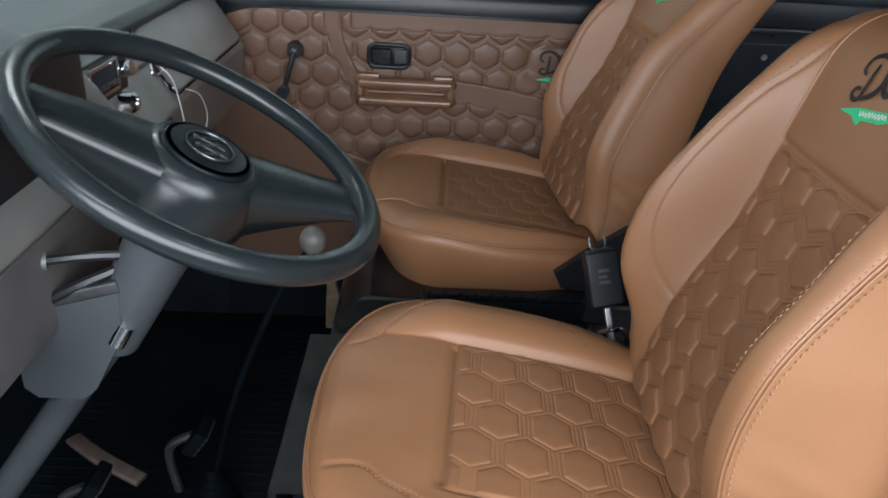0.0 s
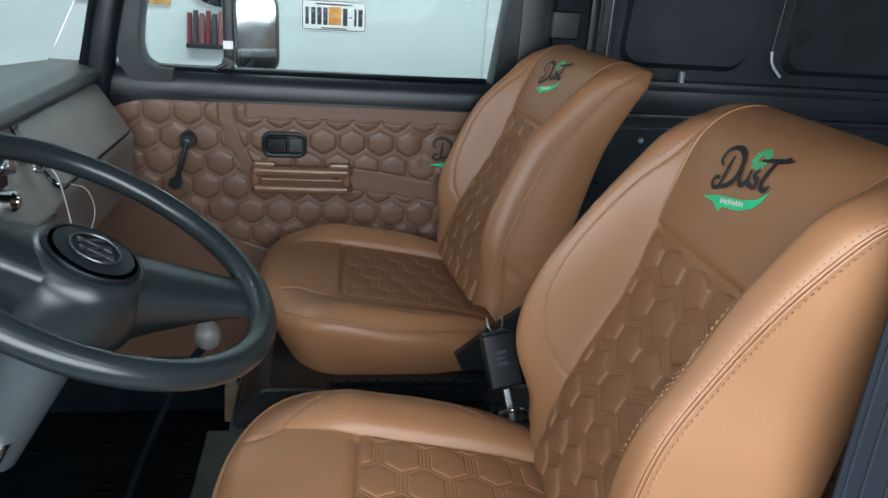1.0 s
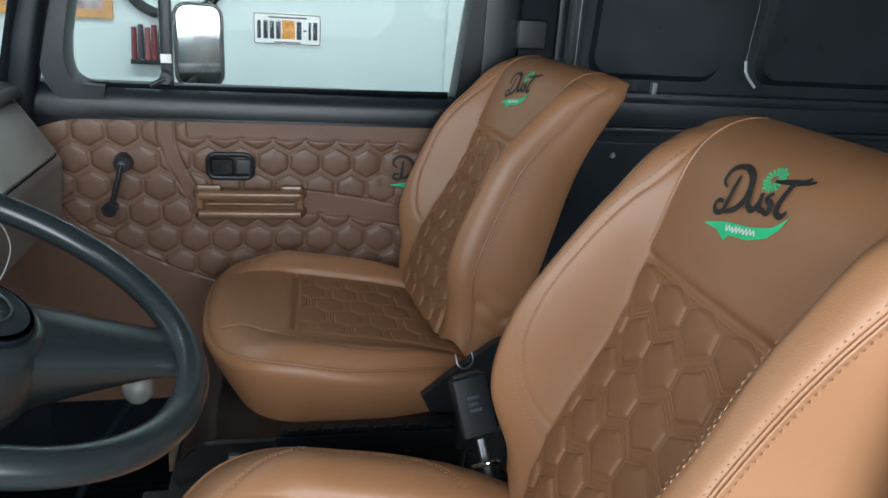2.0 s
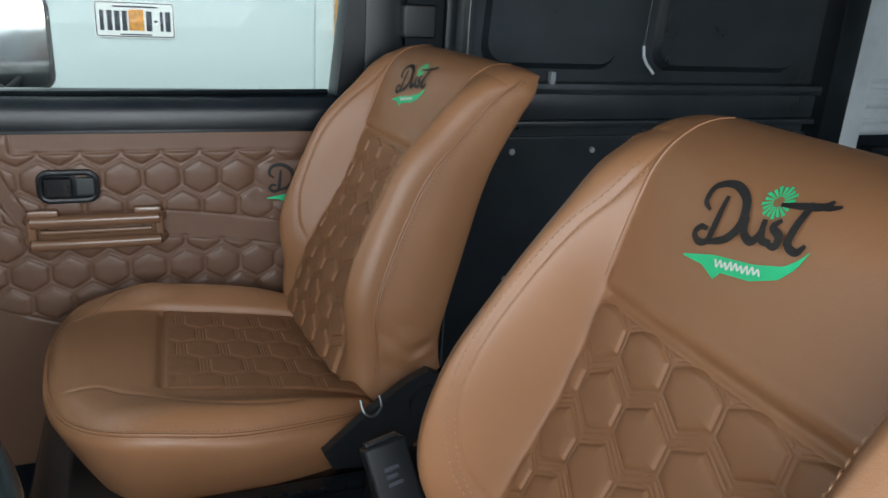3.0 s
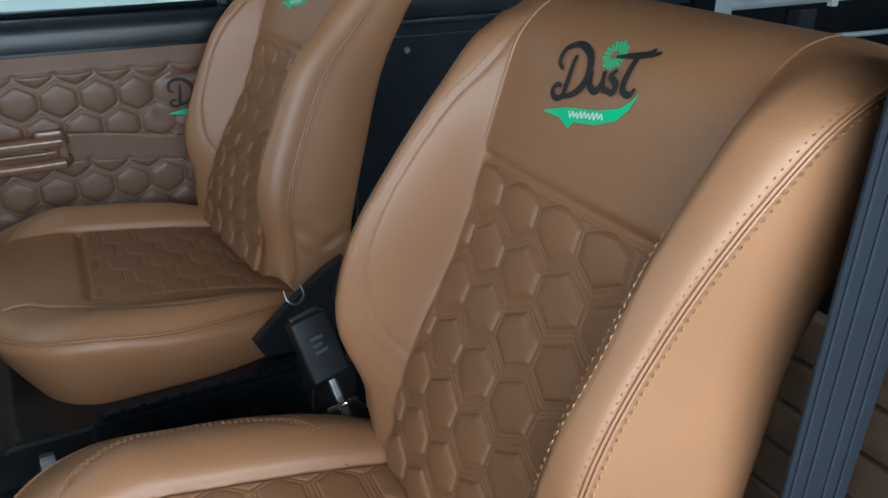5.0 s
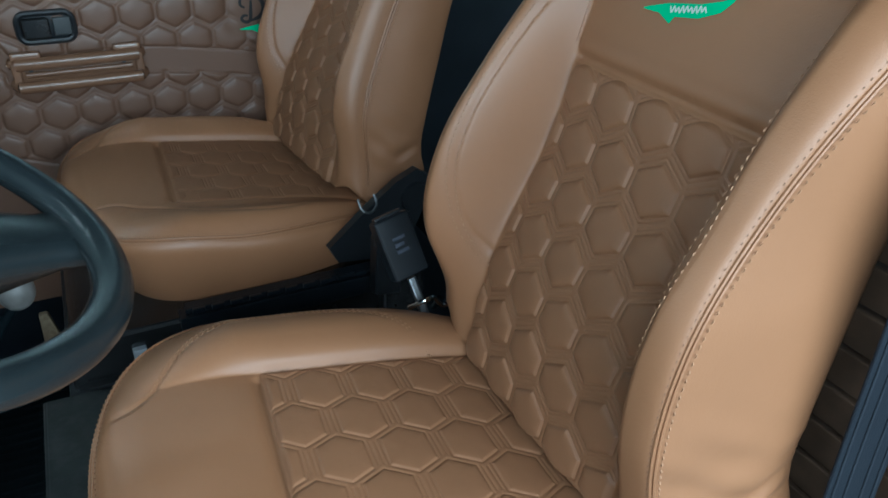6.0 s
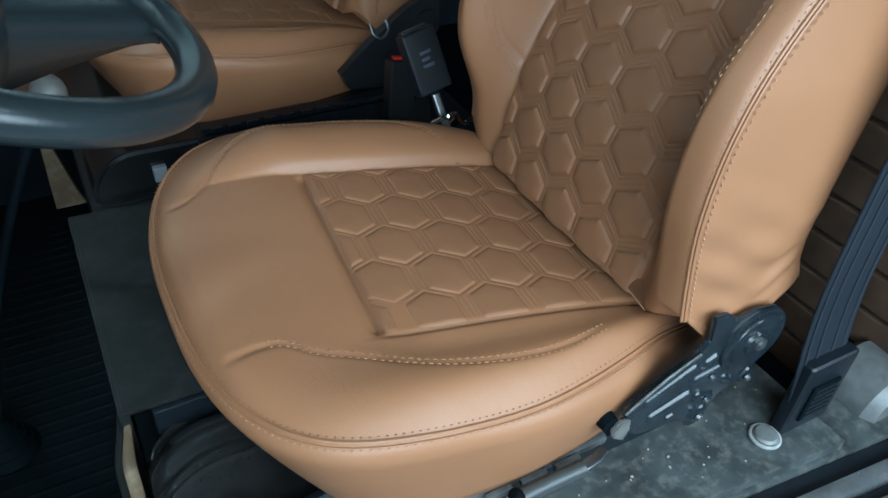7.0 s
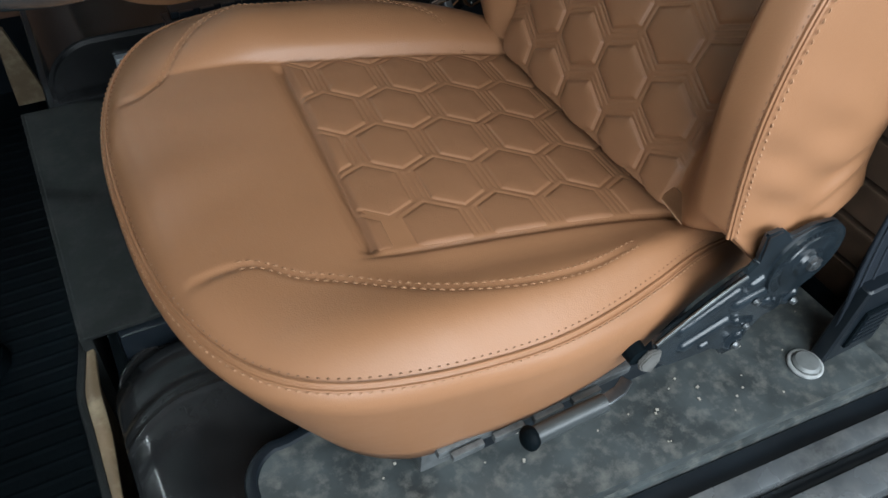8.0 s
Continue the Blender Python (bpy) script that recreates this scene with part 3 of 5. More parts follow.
    roll = np.where(d > 0, 0.0048 * (1 - np.exp(-np.maximum(d, 0) / 0.005)) * np.clip(1 - d / 0.034, 0, 1) ** 1.5, 0)
    Z = Z + fade * (roll - 0.003 * np.exp(-(d / 0.003) ** 2))
    top = np.stack([X, Y, Z], -1)
    cush = link("cushion", grid_mesh("cushion", top), M_TAN, seat)
    cush.location.y = CUSHION_SIDE
    # side band below the welt, down to the hem
    a = xs
    wv = cushion_width(a)
    outline = np.concatenate([np.stack([a[::-1], -wv[::-1]], 1), np.stack([a[1:], wv[1:]], 1)])
    oz = cushion_edge(outline[:, 0])
    rows = []
    for k in (0, 0.012, 0.03, 0.055, 0.085, 0.12, 0.17, 0.23, 0.3, 0.4, 0.5, 0.62, 0.75, 0.88, 1):
        grow = 0.0095 * math.sin(math.pi / 2 * min(1, k / 0.17)) ** 0.8 * (1 - max(0, k - 0.17) / 0.83) ** 1.2
        inward = 0.016 * k ** 1.6
        c = outline * np.array((1, 1))
        fr = np.clip((0.05 - c[:, 0]) / 0.24, 0, 1)
        x = c[:, 0] + fr * (0.058 * k ** 1.6) - fr * grow
        flare = 0.02 * np.clip((c[:, 0] - 0.0) / 0.22, 0, 1) * math.sin(math.pi / 2 * min(1, k / 0.55))
        y = c[:, 1] * (1 - inward / 0.24) + np.sign(c[:, 1]) * (grow + flare)
        hem = np.interp(c[:, 0], (-0.19, -0.05, 0.03, 0.12, 0.2, 0.33), (0.852, 0.838, 0.843, 0.848, 0.85, 0.85)) - ZS
        z = oz + (hem - oz) * k ** 1.15
        rows.append(np.stack([x, y, z], -1))
    rows.append(np.stack([rows[-1][:, 0] * 0.9 + 0.01, rows[-1][:, 1] * 0.9, rows[-1][:, 2] + 0.004], -1))
    link("side_band", grid_mesh("side_band", rows), M_TAN, cush)
    line = np.concatenate([outline, oz[:, None]], 1)
    away = outline - np.array((0.07, 0))
    away = np.concatenate([away / np.linalg.norm(away, axis=1)[:, None], np.zeros((len(away), 1))], 1)
    for rise, grow in ((0.0012, 0.0004), (-0.0026, 0.0036)):
        bm = bmesh.new()
        sweep(bm, (line + away * grow + np.array((0, 0, rise)))[::3], circle(0.0015, 6), up=(0, 0, 1))
        part("piping", bm, M_TAN, cush, smooth=True)
    up = np.broadcast_to((0.0, 0.0, 1.0), line.shape)
    flat = line.copy()
    flat[:, :2] *= 0.987
    flat[:, 2] = cushion_top(flat[:, 0], flat[:, 1]) + 0.0004
    stitches("stitching", flat, up, cush, 0.0024, 0.0046, 0.0005, M_HOLE)
    stitches("stitching", rows[2] + away * 0.0016, away * 0.8 + up * 0.6, cush, 0.0044, 0.0028, 0.00055)
    # quilted panel
    x = np.linspace(-0.006, 0.30, 320)
    y = np.linspace(-0.144, 0.144, 300)
    Yq, Xq = np.meshgrid(y, x)
    edge = np.minimum(np.minimum(0.144 - np.abs(Yq), Xq + 0.006), 0.30 - Xq)
    lift = 0.0015 + hexes(Xq + 0.012, Yq + 0.01, 0.066, 0.0018 * quilt, 0.001 * quilt, slant_lines=False, dome=3.4) * np.clip(edge / 0.008, 0, 1) - 0.004 * np.exp(-(edge / 0.004) ** 2)
    link("quilted_panel", grid_mesh("quilted_panel", np.stack([Xq - 0.003 + 0.09 * Yq * np.clip(1 - Xq / 0.3, 0, 1), Yq + panel_shift(Xq), cushion_top(Xq, Yq + panel_shift(Xq)) + lift], -1)), M_QUILT, cush, "tan panel quilted in hexagons")
    for side in stitched:
        kx, ky = cushion_seam(side)
        sx = np.linspace(kx[0], kx[-1], 80)
        sy = curve(sx, kx, ky)
        for off in (-0.004, 0.004):
            k = slice(10, None)
            stitches("stitching", np.stack([sx, sy + off, cushion_top(sx, sy + off) + 0.0004], -1)[k], np.broadcast_to((0.0, 0.0, 1.0), (80, 3))[k], cush, 0.0046, 0.0026, 0.00055)
    return cush


seat = thing("front_seat", "tan leatherette driver's bucket seat with hexagon quilting and embroidered head", "car seat", (0, YD, ZS), "front seats")
back = make_backrest(seat)
make_cushion(seat)
lift_low = lambda y, u, l: back_on(np.array(y), np.array(u), l)
make_badge(back, on_head(lift_low, 0.0012), on_head(lift_low, 0.0022))
seat_2 = thing("front_seat", "tan leatherette passenger bucket seat with hexagon quilting beside the door", "car seat", (0, YP, ZS), "front seats")
seat_2.rotation_euler = Euler((0, 0, radians(3.5)))
SEAM[-1] = SOFT_SIDE
PROUD[:] = [0.72, 0.2]
back_2 = make_backrest(seat_2)
make_cushion(seat_2, 0.6, (1,))
make_badge(back_2, on_head(lift_low, 0.0012), on_head(lift_low, 0.0022))
# the passenger's backrest leans a little further back and is turned towards the driver
hinge = Vector((0.36, -0.021, 0.15))
turn = Euler((0, 0, radians(5.44))).to_matrix().to_4x4() @ Euler((0, radians(4.5), 0)).to_matrix().to_4x4()
back_2.matrix_basis = Euler((0, 0, radians(-3.5))).to_matrix().to_4x4() @ Matrix.Translation(hinge + Vector((-0.0187, 0.0593, -0.0032))) @ turn @ Matrix.Translation(-hinge)


# ---- garage round the van ----
WALL_Y = 2.70
tagged(part("floor", boxes(((-40, -40, -0.1), (40, 2.85, 0.0)), bevel=0), M_CONCRETE), "grey concrete garage floor", "floor", kind="structure")
tagged(part("wall_east", boxes(((-5, WALL_Y, 0), (5, 2.85, 3.0)), bevel=0), M_WALL), "white plastered garage wall with a plate and frames hung on it", "wall", kind="structure")
tagged(part("wall_north", boxes(((-5.15, -2.15, 0), (-5, 2.85, 3.0)), bevel=0), M_WALL), "white plastered garage wall", "wall", kind="structure")
tagged(part("wall_south", boxes(((5, -2.15, 0), (5.15, 2.85, 3.0)), bevel=0), M_WALL), "white plastered garage wall", "wall", kind="structure")
tagged(part("wall_west", boxes(((-5, -2.15, 2.8), (5, -2.0, 3.0)), ((-5, -2.15, 0), (-2.3, -2.0, 2.8)), ((2.3, -2.15, 0), (5, -2.0, 2.8)), bevel=0), M_WALL), "white garage wall with a wide opening", "wall", kind="structure")
tagged(part("ceiling", boxes(((-5, -2.15, 3.0), (5, 2.85, 3.1)), bevel=0), M_WALL), "white garage ceiling", "ceiling", kind="structure")
tagged(part("trim", boxes(((0.70, WALL_Y - 0.03, 0), (0.99, WALL_Y, 3.0)), bevel=0.004), M_WALL), "white shallow pilaster on the garage wall", "pilaster", kind="structure")

# things hung on the garage wall
plate = thing("wall_plate", "white embossed metal number plate hung on the garage wall", "number plate", (-0.03, WALL_Y, 1.366))
bm = bmesh.new()
prism(bm, rounded(0.305, 0.142, 0.012), 0.002, 0.006, pose(0, 0, 0, 90, 0, 0))
part("sheet", bm, M_WHITE, plate)
bm = bmesh.new()
sweep(bm, [(x, -0.006, y) for x, y in rounded(0.293, 0.13, 0.01)], circle(0.002, 6), True, (0, 1, 0))
part("border", bm, M_INK, plate)
for x, w in ((-0.125, 0.016), (-0.096, 0.02), (-0.068, 0.02), (-0.040, 0.02), (0.052, 0.022), (0.078, 0.014), (0.1, 0.012), (0.124, 0.02)):
    h = 0.008 if w == 0.014 else 0.078
    part("raised_bar", boxes(((x - w / 2, -0.0085, -h / 2 - 0.004), (x + w / 2, -0.005, h / 2 - 0.004)), bevel=0.002), M_INK, plate)
part("raised_bar", boxes(((-0.085, -0.0075, 0.047), (0.085, -0.005, 0.054)), bevel=0.001), M_INK, plate)
part("raised_bar", boxes(((-0.06, -0.0075, -0.06), (0.06, -0.005, -0.055)), bevel=0.001), M_INK, plate)
part("sticker", boxes(((-0.025, -0.0075, -0.042), (0.033, -0.005, 0.04)), bevel=0.001), M_ORANGE, plate, "orange printed sticker")


def picture(name, x0, x1, z0, z1, label):
    ob = thing(name, label, "picture frame", ((x0 + x1) / 2, WALL_Y - (0.03 if x0 > 0.5 else 0.0), z0))
    w, h, b = (x1 - x0) / 2, z1 - z0, 0.035
    for lo, hi in (((-w, -0.022, 0), (w, -0.002, b)), ((-w, -0.022, h - b), (w, -0.002, h)), ((-w, -0.0215, b), (-w + b, -0.002, h - b)), ((w - b, -0.0215, b), (w, -0.002, h - b))):
        part("frame_bar", boxes((lo, hi), bevel=0.003), M_PINE, ob)
    part("print", boxes(((-w + b, -0.01, b), (w - b, -0.003, h - b)), bevel=0), M_CARD, ob, "coloured printed sheet")
    return ob


picture("picture_frame", -1.226, -0.766, 1.372, 1.9, "varnished pine picture frame on the white wall")
picture("picture_frame", 0.78, 1.16, 1.305, 1.75, "varnished pine picture frame with a colourful print")
rack = thing("wall_rack", "small rack of dark red and grey bottles on the wall", "rack", (-0.615, WALL_Y, 1.19))
part("shelf", boxes(((-0.085, -0.06, 0), (0.085, -0.002, 0.02)), bevel=0.003), M_BLACKPLASTIC, rack)
for i in range(6):
    bm = bmesh.new()
    x = -0.072 + 0.028 * i
    cyl(bm, (x, -0.032, 0.02), (x + 0.004, -0.032, 0.155 + 0.012 * (i % 2)), 0.0125, 0.011, 12)
    part("bottle", bm, mat("bottle_colour", ((0.16, 0.03, 0.04), (0.05, 0.05, 0.06), (0.25, 0.08, 0.09))[i % 3], 0.4), rack, smooth=True)
# black ring set at the wall for a round mirror-like outline outside the windscreen
ring = thing("outside_ring", "black ring for the round mirror-like outline beyond the windscreen", "ring", (-0.52, WALL_Y, 1.62))
bm = bmesh.new()
sweep(bm, [(0.225 * math.cos(i * math.pi / 24), -0.026, 0.225 * math.sin(i * math.pi / 24)) for i in range(48)], circle(0.022, 10), True, (0, 1, 0))
part("ring_body", bm, M_RUBBER, ring, smooth=True)
# housings added where the unseen ceiling fill lamps hang
for lx in (-0.5, 1.5):
    for ly, k in ((1.02, 1), (-1.55, 1)):
        lamp = thing("ceiling_fill_housing", "white housing added for a fill lamp on the unseen ceiling", "lamp", (lx * k, ly, 3.0), "strip lamps")
        part("housing", boxes(((-0.64, -0.15, -0.05), (0.64, 0.15, 0.0)), bevel=0.004), M_WHITE, lamp)

# ---- van body ----
DOOR_Y = 0.755


def sheet(name, rows, material, label, category, bevel=0.004):
    return tagged(part(name, boxes(*rows, bevel=bevel), material, smooth=True), label, category, kind="structure")


sheet("cab_floor", [((-1.05, -0.70, 0.40), (-0.20, 0.80, 0.45))], M_RUBBER, "black painted cab floor pan", "floor")
sheet("seat_platform", [((-0.02, -0.56, 0.45), (0.47, -0.27, 0.79)), ((-0.225, -0.269, 0.45), (0.47, 0.80, 0.79))], M_BLACK, "black steel seat platform over the wheel arches", "platform", 0.012)
sheet("cargo_floor", [((0.475, -0.80, 0.45), (3.2, 0.80, 0.70))], M_RUBBER, "black cargo floor", "floor")
sheet("roof", [((-0.45, -0.8, 1.93), (3.2, 0.82, 1.96))], M_BLACK, "black painted van roof", "roof")
sheet("bulkhead", [((-1.08, -0.7, 0.40), (-1.04, 0.82, 1.34))], M_BLACK, "black steel front bulkhead", "wall")
sheet("cargo_wall_left", [((0.74, -0.84, 0.45), (1.25, -0.80, 1.93)), ((1.25, -0.84, 0.45), (3.2, -0.80, 1.2)), ((1.25, -0.84, 1.76), (3.2, -0.80, 1.93)), ((2.15, -0.84, 1.2), (2.3, -0.80, 1.76)), ((3.08, -0.84, 1.2), (3.2, -0.80, 1.76))], M_BLACK, "black cargo side wall with two window openings", "wall")
sheet("cargo_wall_rear", [((3.201, -0.84, 0.45), (3.24, 0.84, 1.25)), ((3.201, -0.84, 1.8), (3.24, 0.84, 1.93)), ((3.201, -0.84, 1.25), (3.24, -0.62, 1.8)), ((3.201, 0.62, 1.25), (3.24, 0.84, 1.8))], M_BLACK, "black rear wall with a hatch window opening", "wall")
sheet("underbody", [((-1.04, -0.78, 0.22), (3.2, 0.78, 0.395))], M_BLACK, "black painted van underbody", "underbody")
sheet("kick_panel", [((-1.04, 0.76, 0.74), (-0.60, 0.80, 1.34))], M_DOOR, "brown trimmed panel ahead of the door", "panel")
sheet("side_wall_front", [((-1.04, 0.765, 0.40), (-0.58, 0.80, 0.739)), ((-1.04, -0.72, 0.40), (-0.58, -0.705, 0.80))], M_BLACK, "black painted side wall below the dashboard", "wall")

# sill on the driver's side, long pressed ridges
sill = thing("door_sill", "worn black door sill with long pressed ridges", "sill", (0.1, -0.59, 0.78))
sill.rotation_euler = Euler((0, 0, radians(-4.5)))
# ridge highlights and groove shade are put into the alternating light and black colours
for y0, y1, z, m in ((-0.0437, 0.03, 0.006, M_DUSTY), (-0.0685, -0.0442, -0.002, M_BLACK), (-0.09, -0.069, 0.010, M_SILL), (-0.105, -0.0905, -0.003, M_BLACK), (-0.135, -0.1055, 0.012, M_SILL), (-0.17, -0.1355, -0.012, M_BLACK)):
    part("ridge", boxes(((-0.5, y0, -0.3), (0.75, y1, z)), bevel=0.006), m, sill, smooth=True)
plate_2 = thing("platform_plate", "dusty scuffed steel plate with a raised rounded border", "plate", (0.0, -0.47, 0.79))
outline = [(-0.158, -0.035), (-0.15, -0.008), (-0.13, 0.006), (-0.10, 0.008), (0.46, 0.12), (0.47, -0.19), (0.1, -0.161), (-0.12, -0.144), (-0.155, -0.11)]
bm = bmesh.new()
prism(bm, outline, 0.002, 0.018)
part("sheet", bm, M_DUSTY, plate_2)
bm = bmesh.new()
sweep(bm, smooth_path([(x, y, 0.018) for x, y in outline[7:] + outline[:4] + [(0.05, 0.035)]], 5), circle(0.006, 8, 0.004), up=(0, 0, 1))
part("border", bm, M_BLACK, plate_2, smooth=True)
rng = random.Random(5)
for i in range(60):
    x, y = rng.uniform(-0.12, 0.44), 0
    y = rng.uniform(-0.14 - 0.06 * max(0, x), -0.02)
    bm = bmesh.new()
    r = rng.uniform(0.0005, 0.0012)
    box(bm, (-r, -r * rng.uniform(0.4, 2.5), 0), (r, r, 0.0006 + r * 0.4), 0, pose(x, y, 0.018, 0, 0, rng.uniform(0, 180)))
    tagged(part("crumb", bm, M_CRUMB, plate_2), "pale dry dirt crumb")
bolt = thing("anchor_bolt", "dusty grey domed bolt cap on the platform", "bolt", (0.387, -0.6145, 0.808))
bm = bmesh.new()
sweep(bm, [(0.0165 * math.cos(i * math.pi / 14), 0.0165 * math.sin(i * math.pi / 14), 0.0025) for i in range(28)], circle(0.0022, 8), closed=True, up=(0, 0, 1))
part("washer", bm, M_PALECAP, bolt, "pale worn washer rim", True)
bm = bmesh.new()
cyl(bm, (0, 0, 0), (0, 0, 0.006), 0.0152, 0.0146, 28)
cyl(bm, (0, 0, 0.006), (0, 0, 0.0085), 0.0146, 0.012, 28)
cyl(bm, (0, 0, 0.0085), (0, 0, 0.0095), 0.012, 0.006, 28)
part("cap", bm, M_CAP, bolt, smooth=True)

# wheel arch hump with a rolled lip before the driver's seat, rubber mat and beige edge
arch = thing("wheel_arch", "black glossy wheel arch hump with a rolled lip", "wheel arch", (-0.245, -0.25, 0.45))
ax, ay = np.meshgrid(np.linspace(0, 0.26, 130), np.linspace(0, -0.36, 170))
qx, qy = 0.075 - ax, ay + 0.075
d = 0.075 - np.where((qx > 0) & (qy > 0), np.hypot(qx, qy), np.maximum(qx, qy))
bend = -ay - 0.5 * np.clip(0.075 - ax, 0, 1) ** 2 / 0.075
az = 0.304 + 0.008 * np.clip(d / 0.02, 0, 1) ** 0.5 - 0.014 * np.exp(-((bend - 0.022) / 0.006) ** 2) + 0.028 / (1 + np.exp(-(bend - 0.04) / 0.012))
az = az + 0.006 / (1 + np.exp(-(bend - 0.097) / 0.0025)) + 0.0025 * np.exp(-((bend - 0.118) / 0.0035) ** 2) - 0.003 / (1 + np.exp(-(bend - 0.15) / 0.004))
az = np.where(d < 0, 0.295 + 2.0 * d, az)
az = az - 0.02 * np.clip((-ay - 0.27) / 0.09, 0, 1) ** 2
link("hump", grid_mesh("hump", np.stack([ax, ay, np.maximum(az, 0.0)], -1)), M_ARCH, arch)
part("front_face", boxes(((-0.004, -0.36, 0.0), (0.002, -0.06, 0.285)), bevel=0.001), M_BLACK, arch)
edge = thing("seat_box_edge", "chipped beige painted edge of the seat box", "edge strip", (-0.26, -0.34, 0.45))
sy = np.linspace(0.128, -0.22, 40)
outer = curve(-sy, (-0.115, -0.07, -0.03, 0.02, 0.10, 0.22), (0.005, -0.004, -0.0125, -0.0125, -0.012, -0.01))
inner = curve(-sy, (-0.115, -0.07, -0.03, 0.02, 0.10, 0.22), (0.013, 0.009, 0.0055, 0.0055, 0.0, -0.002))
rows = [np.stack([outer + 0.004, sy, np.full_like(sy, 0.0)], -1), np.stack([outer, sy, np.full_like(sy, 0.312)], -1), np.stack([outer + 0.001, sy, np.full_like(sy, 0.326)], -1), np.stack([inner, sy, np.full_like(sy, 0.328)], -1), np.stack([inner + 0.001, sy, np.full_like(sy, 0.321)], -1), np.stack([outer + 0.005, sy, np.full_like(sy, 0.318)], -1)]
link("strip", grid_mesh("strip", rows), M_BEIGE, edge)
bm = bmesh.new()
sweep(bm, rows[2].tolist(), circle(0.0042, 8))
part("bead", bm, M_MATRUBBER, edge, "grey rubber bead", True)
flap = thing("trim_flap", "chipped beige painted corner of the passenger seat box", "edge strip", (-0.265, 0.53, 0.57))
bm = bmesh.new()
prism(bm, [(-0.012, 0.15), (0.004, 0.15), (0.03, 0.03), (0.04, 0.0), (-0.018, 0.0), (-0.016, 0.06)], -0.008, 0.008, pose(0, 0, 0, 90, 0, 0))
bmesh.ops.bevel(bm, geom=list(bm.edges), offset=0.002, segments=1, affect="EDGES")
part("sheet", bm, M_BEIGE, flap)

seat_mat = thing("rubber_mat", "worn dark grey rubber mat on the seat platform", "mat", (-0.12, -0.05, 0.79))
bm = bmesh.new()
box(bm, (-0.135, -0.21, 0.001), (0.16, 0.2, 0.007), 0.002)
box(bm, (-0.139, -0.21, -0.2), (-0.1275, 0.2, 0.0065), 0.002)
part("sheet", bm, M_MATRUBBER, seat_mat)
floor_mat = thing("ribbed_floor_mat", "black ribbed rubber floor mat", "mat", (-0.5, 0.1, 0.45))
part("sheet", boxes(((-0.35, -0.6, 0.001), (0.236, 0.6, 0.007)), bevel=0.002), M_RUBBER, floor_mat)
bm = bmesh.new()
for i in range(44):
    y = -0.57 + i * 0.0262
    v = [bm.verts.new(p) for p in ((-0.33, y - 0.009, 0.006), (0.226, y - 0.009, 0.006), (0.226, y + 0.009, 0.006), (-0.33, y + 0.009, 0.006), (-0.33, y, 0.0082), (0.226, y, 0.0082))]
    for f in ((0, 1, 5, 4), (2, 3, 4, 5), (0, 4, 3), (1, 2, 5)):
        bm.faces.new([v[k] for k in f])
tagged(part("ribs", bm, M_RUBBER, floor_mat), kind="stuff")

# ---- passenger door ----
door = thing("passenger_door", "black van door with brown quilted leatherette trim, closed", "door", (-0.08, DOOR_Y, 0.6))


def dpart(name, bm, material, parent=None, label="", smooth=True):
    bmesh.ops.translate(bm, vec=-Vector(door.location), verts=bm.verts)
    return part(name, bm, material, parent or door, label, smooth)


dpart("door_shell", boxes(((-0.60, DOOR_Y + 0.014, 0.38), (0.45, DOOR_Y + 0.07, 1.305)), bevel=0.005), M_BLACK)
# sill with a soft rolled top
bm = bmesh.new()
sweep(bm, [(x, DOOR_Y + 0.03, 1.33) for x in (-0.61, -0.3, 0.1, 0.465)], [(0.04, -0.03), (0.042, 0.0), (0.03, 0.025), (0.012, 0.034), (-0.03, 0.036), (-0.045, 0.02), (-0.045, -0.03)][::-1])
dpart("window_sill", bm, M_BLACK)
bm = bmesh.new()
path = smooth_path([(-0.40, 0, 1.338), (-0.455, 0, 1.345), (-0.488, 0, 1.375), (-0.495, 0, 1.43), (-0.478, 0, 1.53), (-0.44, 0, 1.66), (-0.37, 0, 1.80), (-0.30, 0, 1.86), (0.0, 0, 1.875), (0.34, 0, 1.875), (0.415, 0, 1.82), (0.392, 0, 1.578), (0.368, 0, 1.36)], 6)
sweep(bm, [(p.x, DOOR_Y + 0.03, p.z) for p in path], [(-0.024, -0.04), (0.024, -0.04), (0.03, 0.0), (0.024, 0.04), (-0.024, 0.04), (-0.03, 0.0)], up=(0, 1, 0))
dpart("window_frame", bm, M_BLACK)
bm = bmesh.new()
sweep(bm, smooth_path([(-0.47, DOOR_Y + 0.012, 1.372), (-0.448, DOOR_Y + 0.012, 1.363), (-0.2, DOOR_Y + 0.012, 1.361), (0.33, DOOR_Y + 0.012, 1.368)], 6), circle(0.006, 8))
dpart("rubber_seal", bm, M_RUBBER)
bm = bmesh.new()
sweep(bm, [(-0.279, DOOR_Y + 0.03, 1.36), (-0.277, DOOR_Y + 0.03, 1.6), (-0.27, DOOR_Y + 0.03, 1.86)], rounded(0.022, 0.024, 0.004, 2))
dpart("window_divider", bm, M_BLACK)
bm = bmesh.new()
cyl(bm, (-0.279, DOOR_Y + 0.016, 1.382), (-0.279, DOOR_Y - 0.006, 1.382), 0.015, 0.012)
cyl(bm, (-0.279, DOOR_Y - 0.002, 1.382), (-0.31, DOOR_Y - 0.004, 1.366), 0.006, 0.005, 10)
dpart("vent_latch", bm, M_BLACKPLASTIC)
dpart("divider_label", boxes(((-0.289, DOOR_Y + 0.0125, 1.412), (-0.267, DOOR_Y + 0.0165, 1.43)), bevel=0), M_WHITE, None, "small white label")
